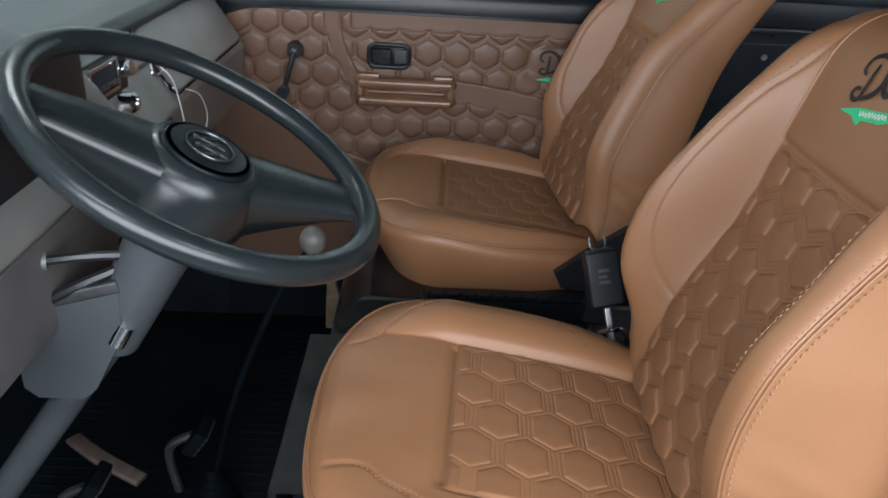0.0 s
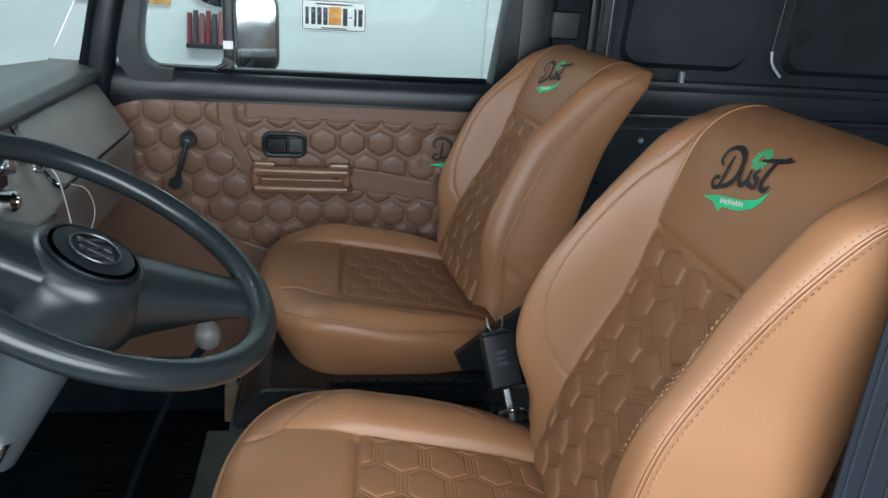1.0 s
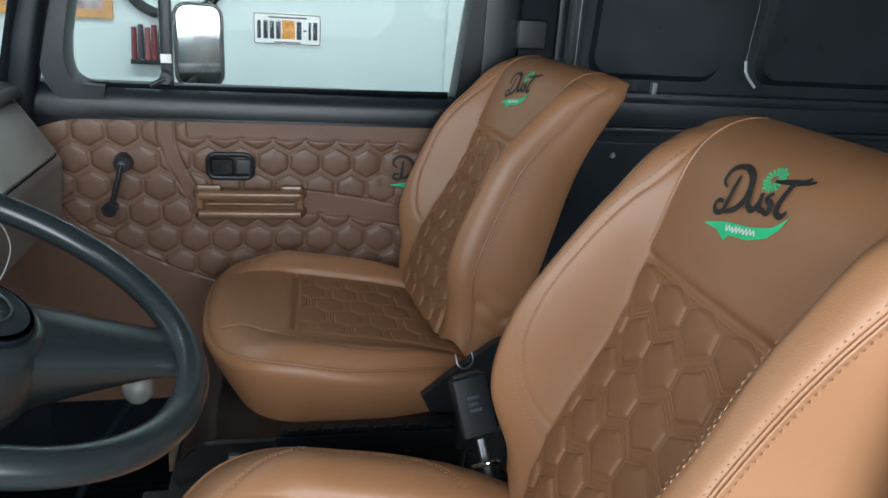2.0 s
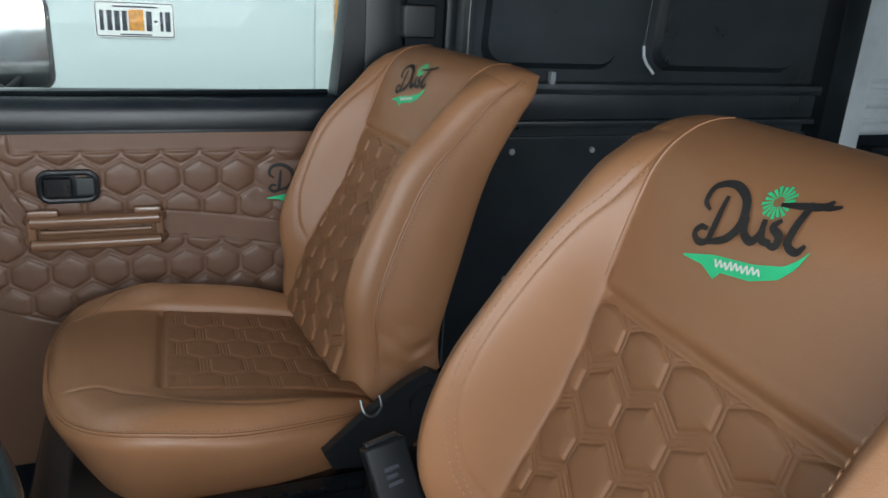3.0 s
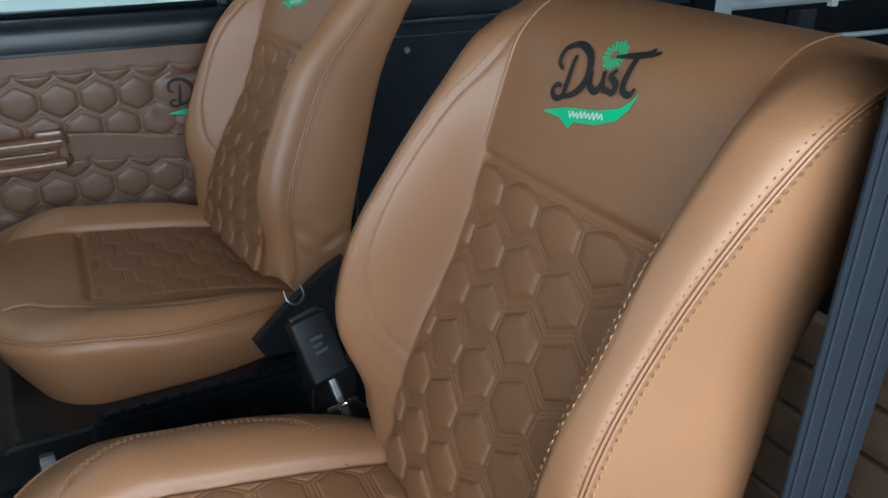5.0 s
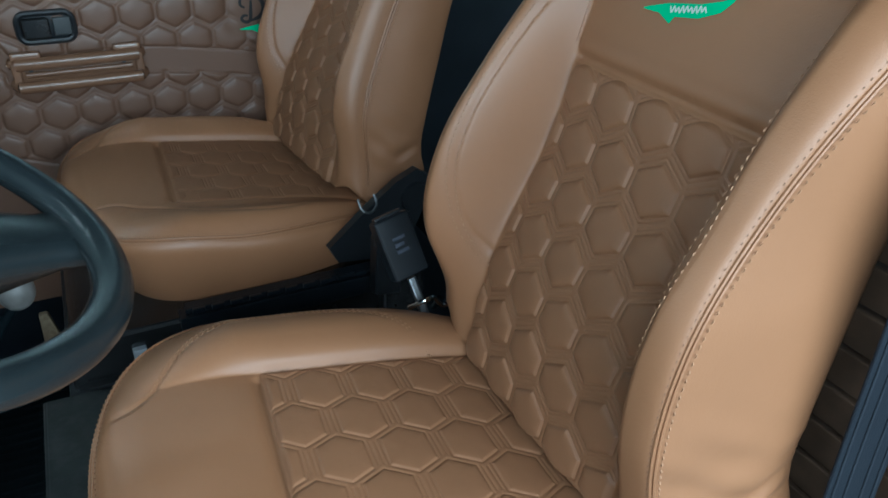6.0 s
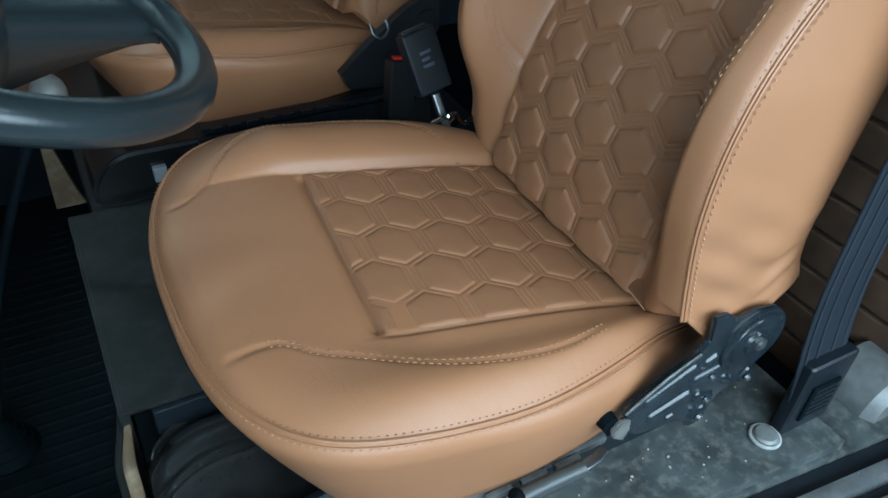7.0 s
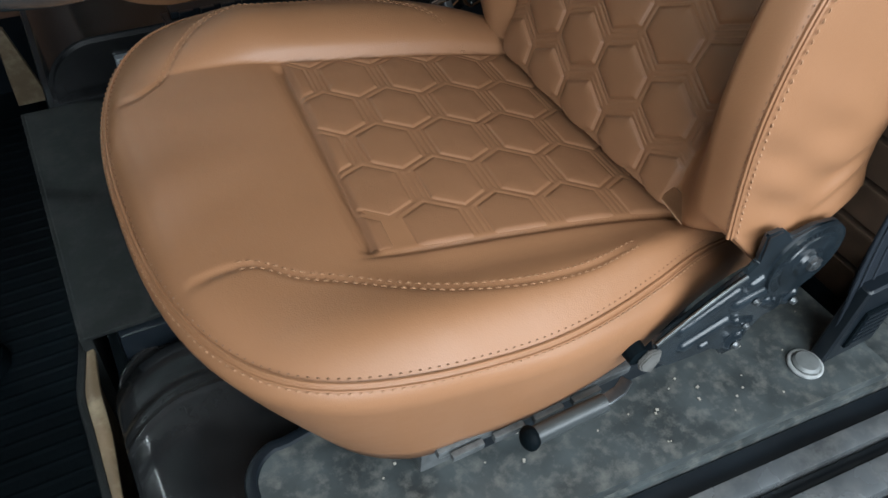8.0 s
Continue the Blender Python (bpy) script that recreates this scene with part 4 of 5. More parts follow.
pane = dpart("window_pane", boxes(((-0.265, DOOR_Y + 0.032, 1.36), (0.36, DOOR_Y + 0.036, 1.87)), bevel=0), M_GLASS, smooth=False)
pane.visible_shadow = False
pane = dpart("vent_pane", boxes(((-0.46, DOOR_Y + 0.032, 1.37), (-0.292, DOOR_Y + 0.036, 1.8)), bevel=0), M_GLASS, smooth=False)
pane.visible_shadow = False

# trim panel: quilted surface with plain bands
px = np.linspace(-0.60, 0.45, 560)
pz = np.linspace(0.62, 1.292, 360)
PX, PZ = np.meshgrid(px, pz)
cut = 1.292 - 0.055 * np.clip((-0.44 - PX) / 0.16, 0, 1) ** 2
PZ = 0.62 + (PZ - 0.62) * (cut - 0.62) / 0.672


def step(v, w=0.008):
    return 1 / (1 + np.exp(-v / w * 4))


plain = step(PZ - 1.258) * step(PX + 0.24)
band = step(0.0255 - np.abs(PZ - (1.117 - 0.27 * np.clip(PX, 0, 1) ** 1.4))) * step(PX + 0.24)
strip_x = -0.285 + 0.10 * np.clip((1.26 - PZ) / 0.2, 0, 1) ** 1.5
strip = step(0.017 - np.abs(PX - strip_x)) * step(PZ - 1.09)
lower = step(curve(PX, (-0.6, -0.53, -0.487, -0.40, -0.338, -0.18, 0.0, 0.45), (1.22, 1.14, 1.075, 1.02, 0.985, 0.92, 0.87, 0.85)) - PZ)
patch = np.exp(-((PX - 0.255) / 0.078) ** 4 - ((PZ - 1.19) / 0.045) ** 4)
quilt = (1 - np.maximum.reduce([plain, band, strip, lower])) * (1 - patch)
relief = hexes(PX - 0.01, PZ - 0.004, 0.0695, 0.0052, 0.0014, lines=0.3, edge=(0.93, 0.85), dome=3.0, soft=0.07, puff=0.4) * quilt - 0.003 * np.exp(-((quilt - 0.5) / 0.25) ** 2)
P = np.stack([PX + 0.08, DOOR_Y - 0.001 - relief - DOOR_Y + 0.0 * PX, PZ - 0.6], -1)
trim_panel = link("trim_panel", grid_mesh("trim_panel", P), M_DOOR, door, "brown leatherette trim quilted in hexagons")
dpart("trim_board", boxes(((-0.60, DOOR_Y + 0.004, 0.62), (0.45, DOOR_Y + 0.0135, 1.232)), bevel=0.001), M_DOOR)

# pull handle: a moulded tray with a deep lower lip, an upper lip and an ear at each end
bm = bmesh.new()
box(bm, (-0.222, DOOR_Y - 0.008, 1.086), (0.002, DOOR_Y + 0.0, 1.142), 0.004, segments=3)
grip = dpart("pull_pad", bm, M_PULL, None, "glossy brown moulded door pull")
for a, b in ((-0.226, -0.172), (-0.046, 0.006)):
    bm = bmesh.new()
    box(bm, (a, DOOR_Y - 0.02, 1.128), (b, DOOR_Y, 1.156), 0.009, segments=4)
    dpart("ear", bm, M_PULL, grip)
for z, out, r in ((1.1345, 0.024, 0.0075), (1.0935, 0.031, 0.0085)):
    bm = bmesh.new()
    sweep(bm, smooth_path([(-0.227, DOOR_Y - 0.004, z), (-0.216, DOOR_Y - out * 0.85, z), (-0.2, DOOR_Y - out, z), (-0.02, DOOR_Y - out, z), (-0.004, DOOR_Y - out * 0.85, z), (0.007, DOOR_Y - 0.004, z)], 5), circle(r, 12, 0.011), up=(0, 0, 1))
    dpart("lip", bm, M_PULL, grip)
for x in (-0.219, -0.001):
    bm = bmesh.new()
    box(bm, (x - 0.008, DOOR_Y - 0.024, 1.088), (x + 0.008, DOOR_Y, 1.139), 0.006, segments=3)
    dpart("end_wall", bm, M_PULL, grip)
bm = bmesh.new()
sweep(bm, [(-0.205, DOOR_Y - 0.012, 1.112), (-0.015, DOOR_Y - 0.012, 1.112)], rounded(0.013, 0.01, 0.004, 3))
dpart("ridge", bm, M_PULL, grip)
for x in (-0.195, -0.03):
    bm = bmesh.new()
    cyl(bm, (x, DOOR_Y - 0.008, 1.1235), (x, DOOR_Y - 0.017, 1.1235), 0.006, 0.005, 12)
    dpart("screw", bm, M_BLACKPLASTIC, grip)
bm = bmesh.new()
sweep(bm, [(x - 0.152, DOOR_Y - 0.008, z + 1.197) for x, z in rounded(0.094, 0.052, 0.016)], circle(0.006, 8), True, (0, 1, 0))
cup = dpart("handle_cup", bm, M_BLACKPLASTIC, None, "black plastic handle recess")
dpart("cup_back", boxes(((-0.199, DOOR_Y - 0.006, 1.173), (-0.107, DOOR_Y - 0.001, 1.221)), bevel=0.002), M_BLACK, cup)
bm = bmesh.new()
box(bm, (-0.192, DOOR_Y - 0.02, 1.178), (-0.145, DOOR_Y - 0.008, 1.216), 0.007, segments=3)
dpart("lever", bm, M_ARCH, cup, "glossy black lever")
bm = bmesh.new()
box(bm, (-0.14, DOOR_Y - 0.016, 1.181), (-0.108, DOOR_Y - 0.006, 1.215), 0.005, segments=3)
dpart("lock_tab", bm, M_PAD, cup, "grey lock tab")
bm = bmesh.new()
cyl(bm, (-0.373, DOOR_Y - 0.003, 1.202), (-0.373, DOOR_Y - 0.03, 1.202), 0.021, 0.017)
crank = dpart("window_crank", bm, M_BLACKPLASTIC)
bm = bmesh.new()
sweep(bm, [(-0.373, DOOR_Y - 0.028, 1.202), (-0.384, DOOR_Y - 0.034, 1.16), (-0.398, DOOR_Y - 0.034, 1.112)], rounded(0.02, 0.01, 0.004, 3))
dpart("arm", bm, M_BLACKPLASTIC, crank)
bm = bmesh.new()
cyl(bm, (-0.398, DOOR_Y - 0.03, 1.11), (-0.398, DOOR_Y - 0.065, 1.11), 0.013, 0.015)
dpart("knob", bm, M_BLACKPLASTIC, crank)
bm = bmesh.new()
cyl(bm, (-0.373, DOOR_Y - 0.03, 1.202), (-0.373, DOOR_Y - 0.033, 1.202), 0.008, 0.007)
dpart("cap", bm, M_STEEL, crank)


def on_door(lift):
    def f(x, y):
        c, s = math.cos(radians(4)), math.sin(radians(4))
        return np.array((0.259 + 0.08 + x * c - y * s, -0.0045 - lift, 0.598 + x * s + y * c))
    return f


make_badge(trim_panel, on_door(0.001), on_door(0.002), 1.08)

# ---- pillars, windscreen, cargo wall ----
pillar = thing("windscreen_pillar", "black painted windscreen pillar with a rubber seal", "pillar", (-0.6, 0.75, 1.3))
bm = bmesh.new()
pts = [(0.02, 0.015, -0.05), (0.05, 0.0, 0.10), (0.085, -0.005, 0.24), (0.14, -0.02, 0.4), (0.23, -0.05, 0.56), (0.27, -0.06, 0.62)]
sweep(bm, smooth_path(pts, 5), rounded(0.06, 0.07, 0.02, 4), up=(0, 1, 0))
part("post", bm, M_BLACK, pillar, smooth=True)
bm = bmesh.new()
pts = [(-0.01, -0.02, -0.02), (0.02, -0.025, 0.08), (0.055, -0.03, 0.22), (0.10, -0.05, 0.38), (0.19, -0.07, 0.54), (0.24, -0.08, 0.6)]
sweep(bm, smooth_path(pts, 5), circle(0.012, 8))
part("seal", bm, M_RUBBER, pillar, smooth=True)
screen = thing("windscreen", "curved clear windscreen over the dashboard", "windscreen", (-0.7, 0, 1.4))
rows = []
for k in np.linspace(0, 1, 12):
    rows.append([(-0.0 + 0.29 * k - 0.16 * (1 - (y / 0.73) ** 2) + 0.04, y, -0.03 + 0.56 * k) for y in np.linspace(-0.73, 0.73, 24)])
ob = link("pane", grid_mesh("pane", rows), M_GLASS, screen)
ob.modifiers.new("thickness", "SOLIDIFY").thickness = 0.005
ob.visible_shadow = False
wiper = thing("wiper", "thin black windscreen wiper arm", "wiper", (-0.9, 0.35, 1.42))
bm = bmesh.new()
sweep(bm, [(-0.02, -0.5, 0.02), (-0.01, -0.1, 0.005), (0.08, 0.22, -0.01)], rounded(0.012, 0.006, 0.002, 2))
part("arm", bm, M_BLACK, wiper)

sheet("pillar_b", [((0.398, 0.74, 0.6), (0.475, 0.80, 1.93)), ((0.575, 0.765, 0.6), (0.60, 0.80, 1.93)), ((0.476, 0.775, 0.6), (0.574, 0.80, 1.93))], M_BLACK, "black steel door pillar", "pillar", 0.008)
belt = thing("passenger_seat_belt", "black seat belt hanging from its pillar anchor", "seat belt", (0.50, 0.735, 1.5))
bm = bmesh.new()
box(bm, (-0.032, -0.02, -0.02), (0.036, 0.028, 0.045), 0.01, segments=3)
part("anchor", bm, M_BLACKPLASTIC, belt, smooth=True)
bm = bmesh.new()
sweep(bm, [(0.0, 0.0, 0.28), (0.0, -0.004, 0.05), (-0.004, -0.012, -0.1), (-0.012, -0.006, -0.6)], rounded(0.045, 0.003, 0.001, 2), up=(0, 1, 0))
part("strap", bm, M_WEBBING, belt)

cargo = thing("cargo_side_wall", "black painted cargo side wall with pressed panels and a ledge", "van wall", (1.1, 0.79, 0.6))
part("skin", boxes(((-0.49, 0.012, 0), (0.56, 0.04, 1.33)), bevel=0.002), M_CARGO, cargo)


def pressed(x0, x1, z0, z1, slant):
    """A raised blank window panel with a rounded, bevelled edge."""
    bm = bmesh.new()
    out = rounded(x1 - x0, z1 - z0, 0.05, 6)
    a = [bm.verts.new((x + (x0 + x1) / 2 + slant * y, 0.014, y + (z0 + z1) / 2)) for x, y in out]
    b = [bm.verts.new((x * 0.95 + (x0 + x1) / 2 + slant * y, -0.008, y * 0.93 + (z0 + z1) / 2)) for x, y in out]
    for i in range(len(a)):
        j = (i + 1) % len(a)
        bm.faces.new((a[j], a[i], b[i], b[j]))
    bm.faces.new(b)
    return part("pressed_panel", bm, M_CARGO, cargo)


pressed(-0.42, -0.075, 0.815, 1.28, 0.05)
pressed(0.02, 0.46, 0.815, 1.28, 0.05)
for z0, z1, d in ((0.765, 0.79, 0.03), (0.705, 0.765, 0.012), (0.69, 0.705, 0.026)):
    part("ledge", boxes(((-0.48, -d, z0), (0.55, 0.012, z1)), bevel=0.01), M_CARGO, cargo, smooth=True)
part("rib", boxes(((-0.47, -0.012, 0.79), (-0.455, 0.012, 1.33)), bevel=0.003), M_CARGO, cargo)
bm = bmesh.new()
sweep(bm, [(0.0, -0.01, 1.28), (-0.03, -0.012, 0.87)], rounded(0.004, 0.004, 0.0012, 2), up=(0, 1, 0))
part("panel_edge", bm, M_CARGO, cargo)
bm = bmesh.new()
sweep(bm, [(-0.03, -0.012, 0.875), (-0.026, -0.012, 0.85), (-0.016, -0.013, 0.834), (0.006, -0.013, 0.812)], rounded(0.007, 0.005, 0.0015, 2), up=(0, 1, 0))
part("worn_edge", bm, M_SLIDE, cargo, "bare worn steel edge")
part("lower_board", boxes(((-0.48, -0.004, 0.0), (0.55, 0.011, 0.665)), bevel=0.003), M_CARGO, cargo)
for x, z in ((-0.34, 0.632), (-0.13, 0.632), (0.2, 0.632), (-0.33, 0.32), (-0.12, 0.32)):
    bm = bmesh.new()
    cyl(bm, (x, -0.004, z), (x, -0.009, z), 0.008, 0.006, 12)
    part("screw", bm, M_BARE, cargo)
for x in (-0.27,):
    part("clip", boxes(((x - 0.006, -0.036, 0.788), (x + 0.006, -0.02, 0.815)), bevel=0.002), M_BARE, cargo)
sheet("pillar_c", [((1.62, 0.74, 0.6), (1.70, 0.83, 1.93))], M_BLACK, "black steel pillar beside the sliding door", "pillar", 0.012)

sliding = thing("sliding_door", "bare grey metal sliding door with pressed ribs", "door", (2.2, 0.82, 0.6))
part("skin", boxes(((-0.48, 0.0, 0.0), (0.8, 0.02, 1.33)), bevel=0.002), M_BLACK, sliding)
part("frame_post", boxes(((-0.48, -0.05, 0.45), (-0.40, -0.002, 1.33)), bevel=0.008), M_SLIDE, sliding, smooth=True)
part("inner_panel", boxes(((-0.399, -0.02, 0.66), (0.8, -0.002, 1.33)), bevel=0.004), M_SLIDE, sliding)
for z, r in ((0.668, 0.012), (0.692, 0.006), (0.742, 0.013), (0.772, 0.008), (0.80, 0.005)):
    bm = bmesh.new()
    sweep(bm, [(-0.395, -0.022, z), (0.8, -0.022, z)], circle(r, 10, r * 1.3))
    part("rib", bm, M_SLIDE, sliding, smooth=True)
for z, d in ((0.36, 0.03), (0.48, 0.024), (0.55, 0.03)):
    bm = bmesh.new()
    sweep(bm, [(-0.3, -d, z), (0.8, -d, z - 0.02)], circle(0.009, 8))
    part("rod", bm, M_SLIDE, sliding, smooth=True)
part("latch_box", boxes(((-0.33, -0.04, 0.50), (-0.26, -0.002, 0.62)), bevel=0.008), M_BLACK, sliding, smooth=True)
part("latch_box", boxes(((-0.10, -0.05, 0.44), (-0.02, -0.002, 0.64)), bevel=0.008), M_CARGO, sliding, smooth=True)
part("tab", boxes(((0.06, -0.04, 0.64), (0.085, -0.018, 0.70)), bevel=0.003), M_WHITE, sliding)

# outside mirror seen through the glass
mirror = thing("door_mirror", "black framed outside mirror beyond the passenger window", "mirror", (-0.235, 1.0, 1.43))
mirror.rotation_euler = Euler((radians(89.5), 0, radians(11.0)))
bm = bmesh.new()
prism(bm, rounded(0.11, 0.195, 0.03), -0.03, 0.0)
part("housing", bm, M_BLACKPLASTIC, mirror)
bm = bmesh.new()
prism(bm, rounded(0.099, 0.18, 0.024), 0.001, 0.004)
part("mirror_glass", bm, M_MIRROR, mirror)
bm = bmesh.new()
sweep(bm, [(x, y, 0.003) for x, y in rounded(0.106, 0.189, 0.028)], circle(0.005, 6), True, (0, 0, 1))
part("rim", bm, M_BLACKPLASTIC, mirror)
bm = bmesh.new()
inv = (Matrix.Translation(mirror.location) @ mirror.rotation_euler.to_matrix().to_4x4()).inverted()
sweep(bm, [inv @ Vector(p) for p in ((-0.24, 1.0, 1.36), (-0.30, 0.97, 1.30), (-0.42, 0.90, 1.27), (-0.45, 0.82, 1.27))], circle(0.008, 8))
part("arm", bm, M_BLACKPLASTIC, mirror)

# wall and post added across the yard, only for the outside mirror to reflect
tagged(part("reflected_wall", boxes(((-9, -8.6, 0), (9, -8.4, 2.6)), bevel=0), M_WALL), "white plastered wall added across the yard for the mirror to reflect", "wall", kind="structure")
post = thing("reflected_post", "terracotta post with a pale band, added for the mirror to reflect", "gate post", (2.4, -8.2, 0))
part("shaft", boxes(((-0.13, -0.13, 0), (0.13, 0.13, 2.2)), bevel=0.02), M_TERRACOTTA, post)
part("band", boxes(((-0.145, -0.145, 0.72), (0.145, 0.145, 0.79)), bevel=0.008), M_WHITE, post, "pale plaster band")
part("cap", boxes(((-0.17, -0.17, 2.201), (0.17, 0.17, 2.28)), bevel=0.015), M_WHITE, post)

# slatted wooden floor behind the driver's seat
slats = thing("wood_slats", "dark wooden slats behind the driver's seat", "slats", (0.62, -0.35, 0.70))
for i in range(9):
    part("slat", boxes(((-0.012, -0.42, 0.002 + i * 0.056), (0.010, 0.40, 0.05 + i * 0.056)), bevel=0.003), M_WOOD, slats)


# ---- dashboard ----
dash = thing("dashboard", "grey painted steel dashboard with a padded black top", "dashboard", (-0.55, 0.0, 1.08))
prof = [(0.0, 0.0), (0.05, 0.01), (0.062, 0.13), (0.05, 0.15), (-0.012, 0.245), (-0.02, 0.256), (-0.10, 0.268), (-0.30, 0.266), (-0.30, 0.0)]


def extrude_y(outline, y0, y1, bevel=0.0):
    bm = bmesh.new()
    a = [bm.verts.new((x, y0, z)) for x, z in outline]
    b = [bm.verts.new((x, y1, z)) for x, z in outline]
    n = len(outline)
    bm.faces.new(a)
    bm.faces.new(b[::-1])
    for i in range(n):
        bm.faces.new((a[(i + 1) % n], a[i], b[i], b[(i + 1) % n]))
    if bevel:
        bmesh.ops.bevel(bm, geom=[e for e in bm.edges if abs(e.verts[0].co.y - e.verts[1].co.y) > 0.1], offset=bevel, segments=3, affect="EDGES", profile=0.6)
    return bm


part("panel", extrude_y(prof, -0.66, 0.725, 0.006), M_GREY, dash, smooth=True)
part("lower_cover", boxes(((0.0635, -0.66, 0.012), (0.0685, -0.11, 0.128)), bevel=0.002), M_UNDERDASH, dash, "dark brown cover below the cluster")
pad = [(-0.015, 0.252), (0.005, 0.262), (-0.005, 0.282), (-0.05, 0.293), (-0.16, 0.295), (-0.32, 0.278), (-0.32, 0.24)]
part("pad", extrude_y(pad, -0.68, 0.75, 0.008), M_PAD, dash, "dusty grey padded dash top", True)
# glove box lid on the sloping face
n_face = Vector((0.095, 0, 0.062)).normalized()
lid_m = Matrix.Translation(Vector((0.019, 0.465, 0.197)) + n_face * 0.004) @ n_face.to_track_quat("Z", "Y").to_matrix().to_4x4()
bm = bmesh.new()
prism(bm, rounded(0.46, 0.118, 0.012), 0.0, 0.008, lid_m)
part("glove_box_lid", bm, M_GREY, dash, "grey steel glove box lid", True)
bm = bmesh.new()
sweep(bm, [lid_m @ Vector((x, y, 0.001)) for x, y in rounded(0.472, 0.13, 0.014)], circle(0.0013, 6, 0.0012), True, n_face)
part("lid_gap", bm, M_RUBBER, dash, "dark gap round the lid", True)
bm = bmesh.new()
cyl(bm, (0.0, 0.19, 0.205), (0.035, 0.19, 0.222), 0.015, 0.012)
latch = part("lid_latch", bm, M_CHROME, dash, "chrome latch", True)
bm = bmesh.new()
sweep(bm, smooth_path([(0.037, 0.19, 0.222), (0.044, 0.162, 0.205), (0.047, 0.17, 0.195), (0.047, 0.215, 0.195), (0.045, 0.219, 0.205)], 5, True), circle(0.0022, 6), True)
part("ring_pull", bm, M_CHROME, latch, smooth=True)
for y, z, r in ((0.072, 0.176, 0.018), (0.242, 0.155, 0.016)):
    bm = bmesh.new()
    cyl(bm, (0.025, y, z), (0.045, y, z), r, r * 0.97, 24)
    cyl(bm, (0.045, y, z), (0.05, y, z), r * 0.97, r * 0.65, 24)
    cyl(bm, (0.05, y, z), (0.053, y, z), r * 0.45, r * 0.4, 12)
    part("knob", bm, M_CHROME, dash, "chrome dash knob", True)
radio = part("radio", boxes(((0.0, -0.12, 0.205), (0.045, 0.06, 0.268)), bevel=0.004), M_BLACKPLASTIC, dash, "black radio with chrome trim")
for y in (-0.097, 0.037):
    bm = bmesh.new()
    cyl(bm, (0.04, y, 0.236), (0.062, y, 0.24), 0.013, 0.011)
    part("dial", bm, M_CHROME, radio, smooth=True)
for z in (0.218, 0.258):
    part("bezel", boxes(((0.041, -0.077, z - 0.003), (0.05, 0.017, z + 0.003)), bevel=0.0015), M_CHROME, radio)
for y in (-0.077, 0.017):
    part("bezel", boxes(((0.041, y - 0.003, 0.2215), (0.05, y + 0.003, 0.2545)), bevel=0.0015), M_CHROME, radio)
part("display", boxes(((0.041, -0.072, 0.223), (0.047, 0.012, 0.253)), bevel=0.001), M_INK, radio)
for k in range(4):
    part("push_button", boxes(((0.046, -0.066 + k * 0.02, 0.2245), (0.052, -0.05 + k * 0.02, 0.231)), bevel=0.001), M_STEEL, radio)
bm = bmesh.new()
sweep(bm, [(0.06 + 0.05 * (z - 0.0), y + 0.10, z + 0.09) for y, z in rounded(0.16, 0.075, 0.015)], circle(0.003, 6), True, (1, 0, 0))
part("ashtray_outline", bm, M_STEEL, dash)
part("cluster_hood", boxes(((-0.06, -0.48, 0.2), (0.085, -0.16, 0.33)), bevel=0.03), M_BLACKPLASTIC, dash, smooth=True)
bm = bmesh.new()
sweep(bm, [(0.06, -0.20, 0.305), (0.064, -0.115, 0.235), (0.062, -0.035, 0.165)], rounded(0.034, 0.014, 0.005, 3), up=(1, 0, 0))
part("trim_strip", bm, M_BARE, dash, "brushed trim strip", True)
wire = thing("loose_wire", "thin white wire hanging loose from the dash", "wire", (-0.48, 0.2, 1.2))
for pts in (((-0.02, -0.012, 0.085), (0.0, -0.014, 0.06), (0.012, -0.012, -0.02), (0.01, 0.012, -0.1)), ((0.0, 0.042, 0.035), (0.012, 0.085, 0.012), (0.01, 0.125, -0.04), (-0.005, 0.128, -0.085), (-0.02, 0.11, -0.11))):
    bm = bmesh.new()
    sweep(bm, smooth_path(pts, 6), circle(0.0011, 5))
    part("strand", bm, M_WHITE, wire, smooth=True)

# ---- steering wheel and column ----
WC = Vector((-0.2925, -0.2775, 1.3164))
TH, PH = 0.5114, -0.0766
WN = Vector((math.sin(TH) * math.cos(PH), math.sin(TH) * math.sin(PH), math.cos(TH)))
spoke = Vector((0.153, 0.05, -0.084))
WX = (spoke - WN * spoke.dot(WN)).normalized()
WX = (WX * math.cos(radians(9)) + WN.cross(WX) * math.sin(radians(9))).normalized()
WY = WN.cross(WX)
wheel = thing("steering_wheel", "black plastic two-spoke steering wheel with a round horn pad", "steering wheel", WC)
wheel.rotation_euler = Matrix((WX, WY, WN)).transposed().to_euler()
WR = 0.1985
bm = bmesh.new()
sweep(bm, [(WR * math.cos(2 * math.pi * i / 96), WR * math.sin(2 * math.pi * i / 96), 0) for i in range(96)], circle(0.0165, 14, 0.015), True, (0, 0, 1))
part("rim", bm, M_WHEEL, wheel, smooth=True)
for s in (1, -1):
    # a broad arm: flat crowned top, thick sides, narrower at the rim
    rows = []
    for k in np.linspace(0, 1, 14):
        x = 0.045 + (WR - 0.052) * k
        hw = 0.05 - 0.0195 * k ** 0.8 + 0.006 * max(0, k - 0.85) / 0.15
        zt = -0.012 + 0.010 * k
        zb = -0.085 + 0.068 * k ** 0.8
        rows.append([(s * x, y * s, z) for y, z in ((-hw, zb), (-hw * 1.04, zt - 0.016), (-hw * 0.92, zt - 0.004), (-hw * 0.6, zt), (0, zt + 0.002), (hw * 0.6, zt), (hw * 0.92, zt - 0.004), (hw * 1.04, zt - 0.016), (hw, zb))])
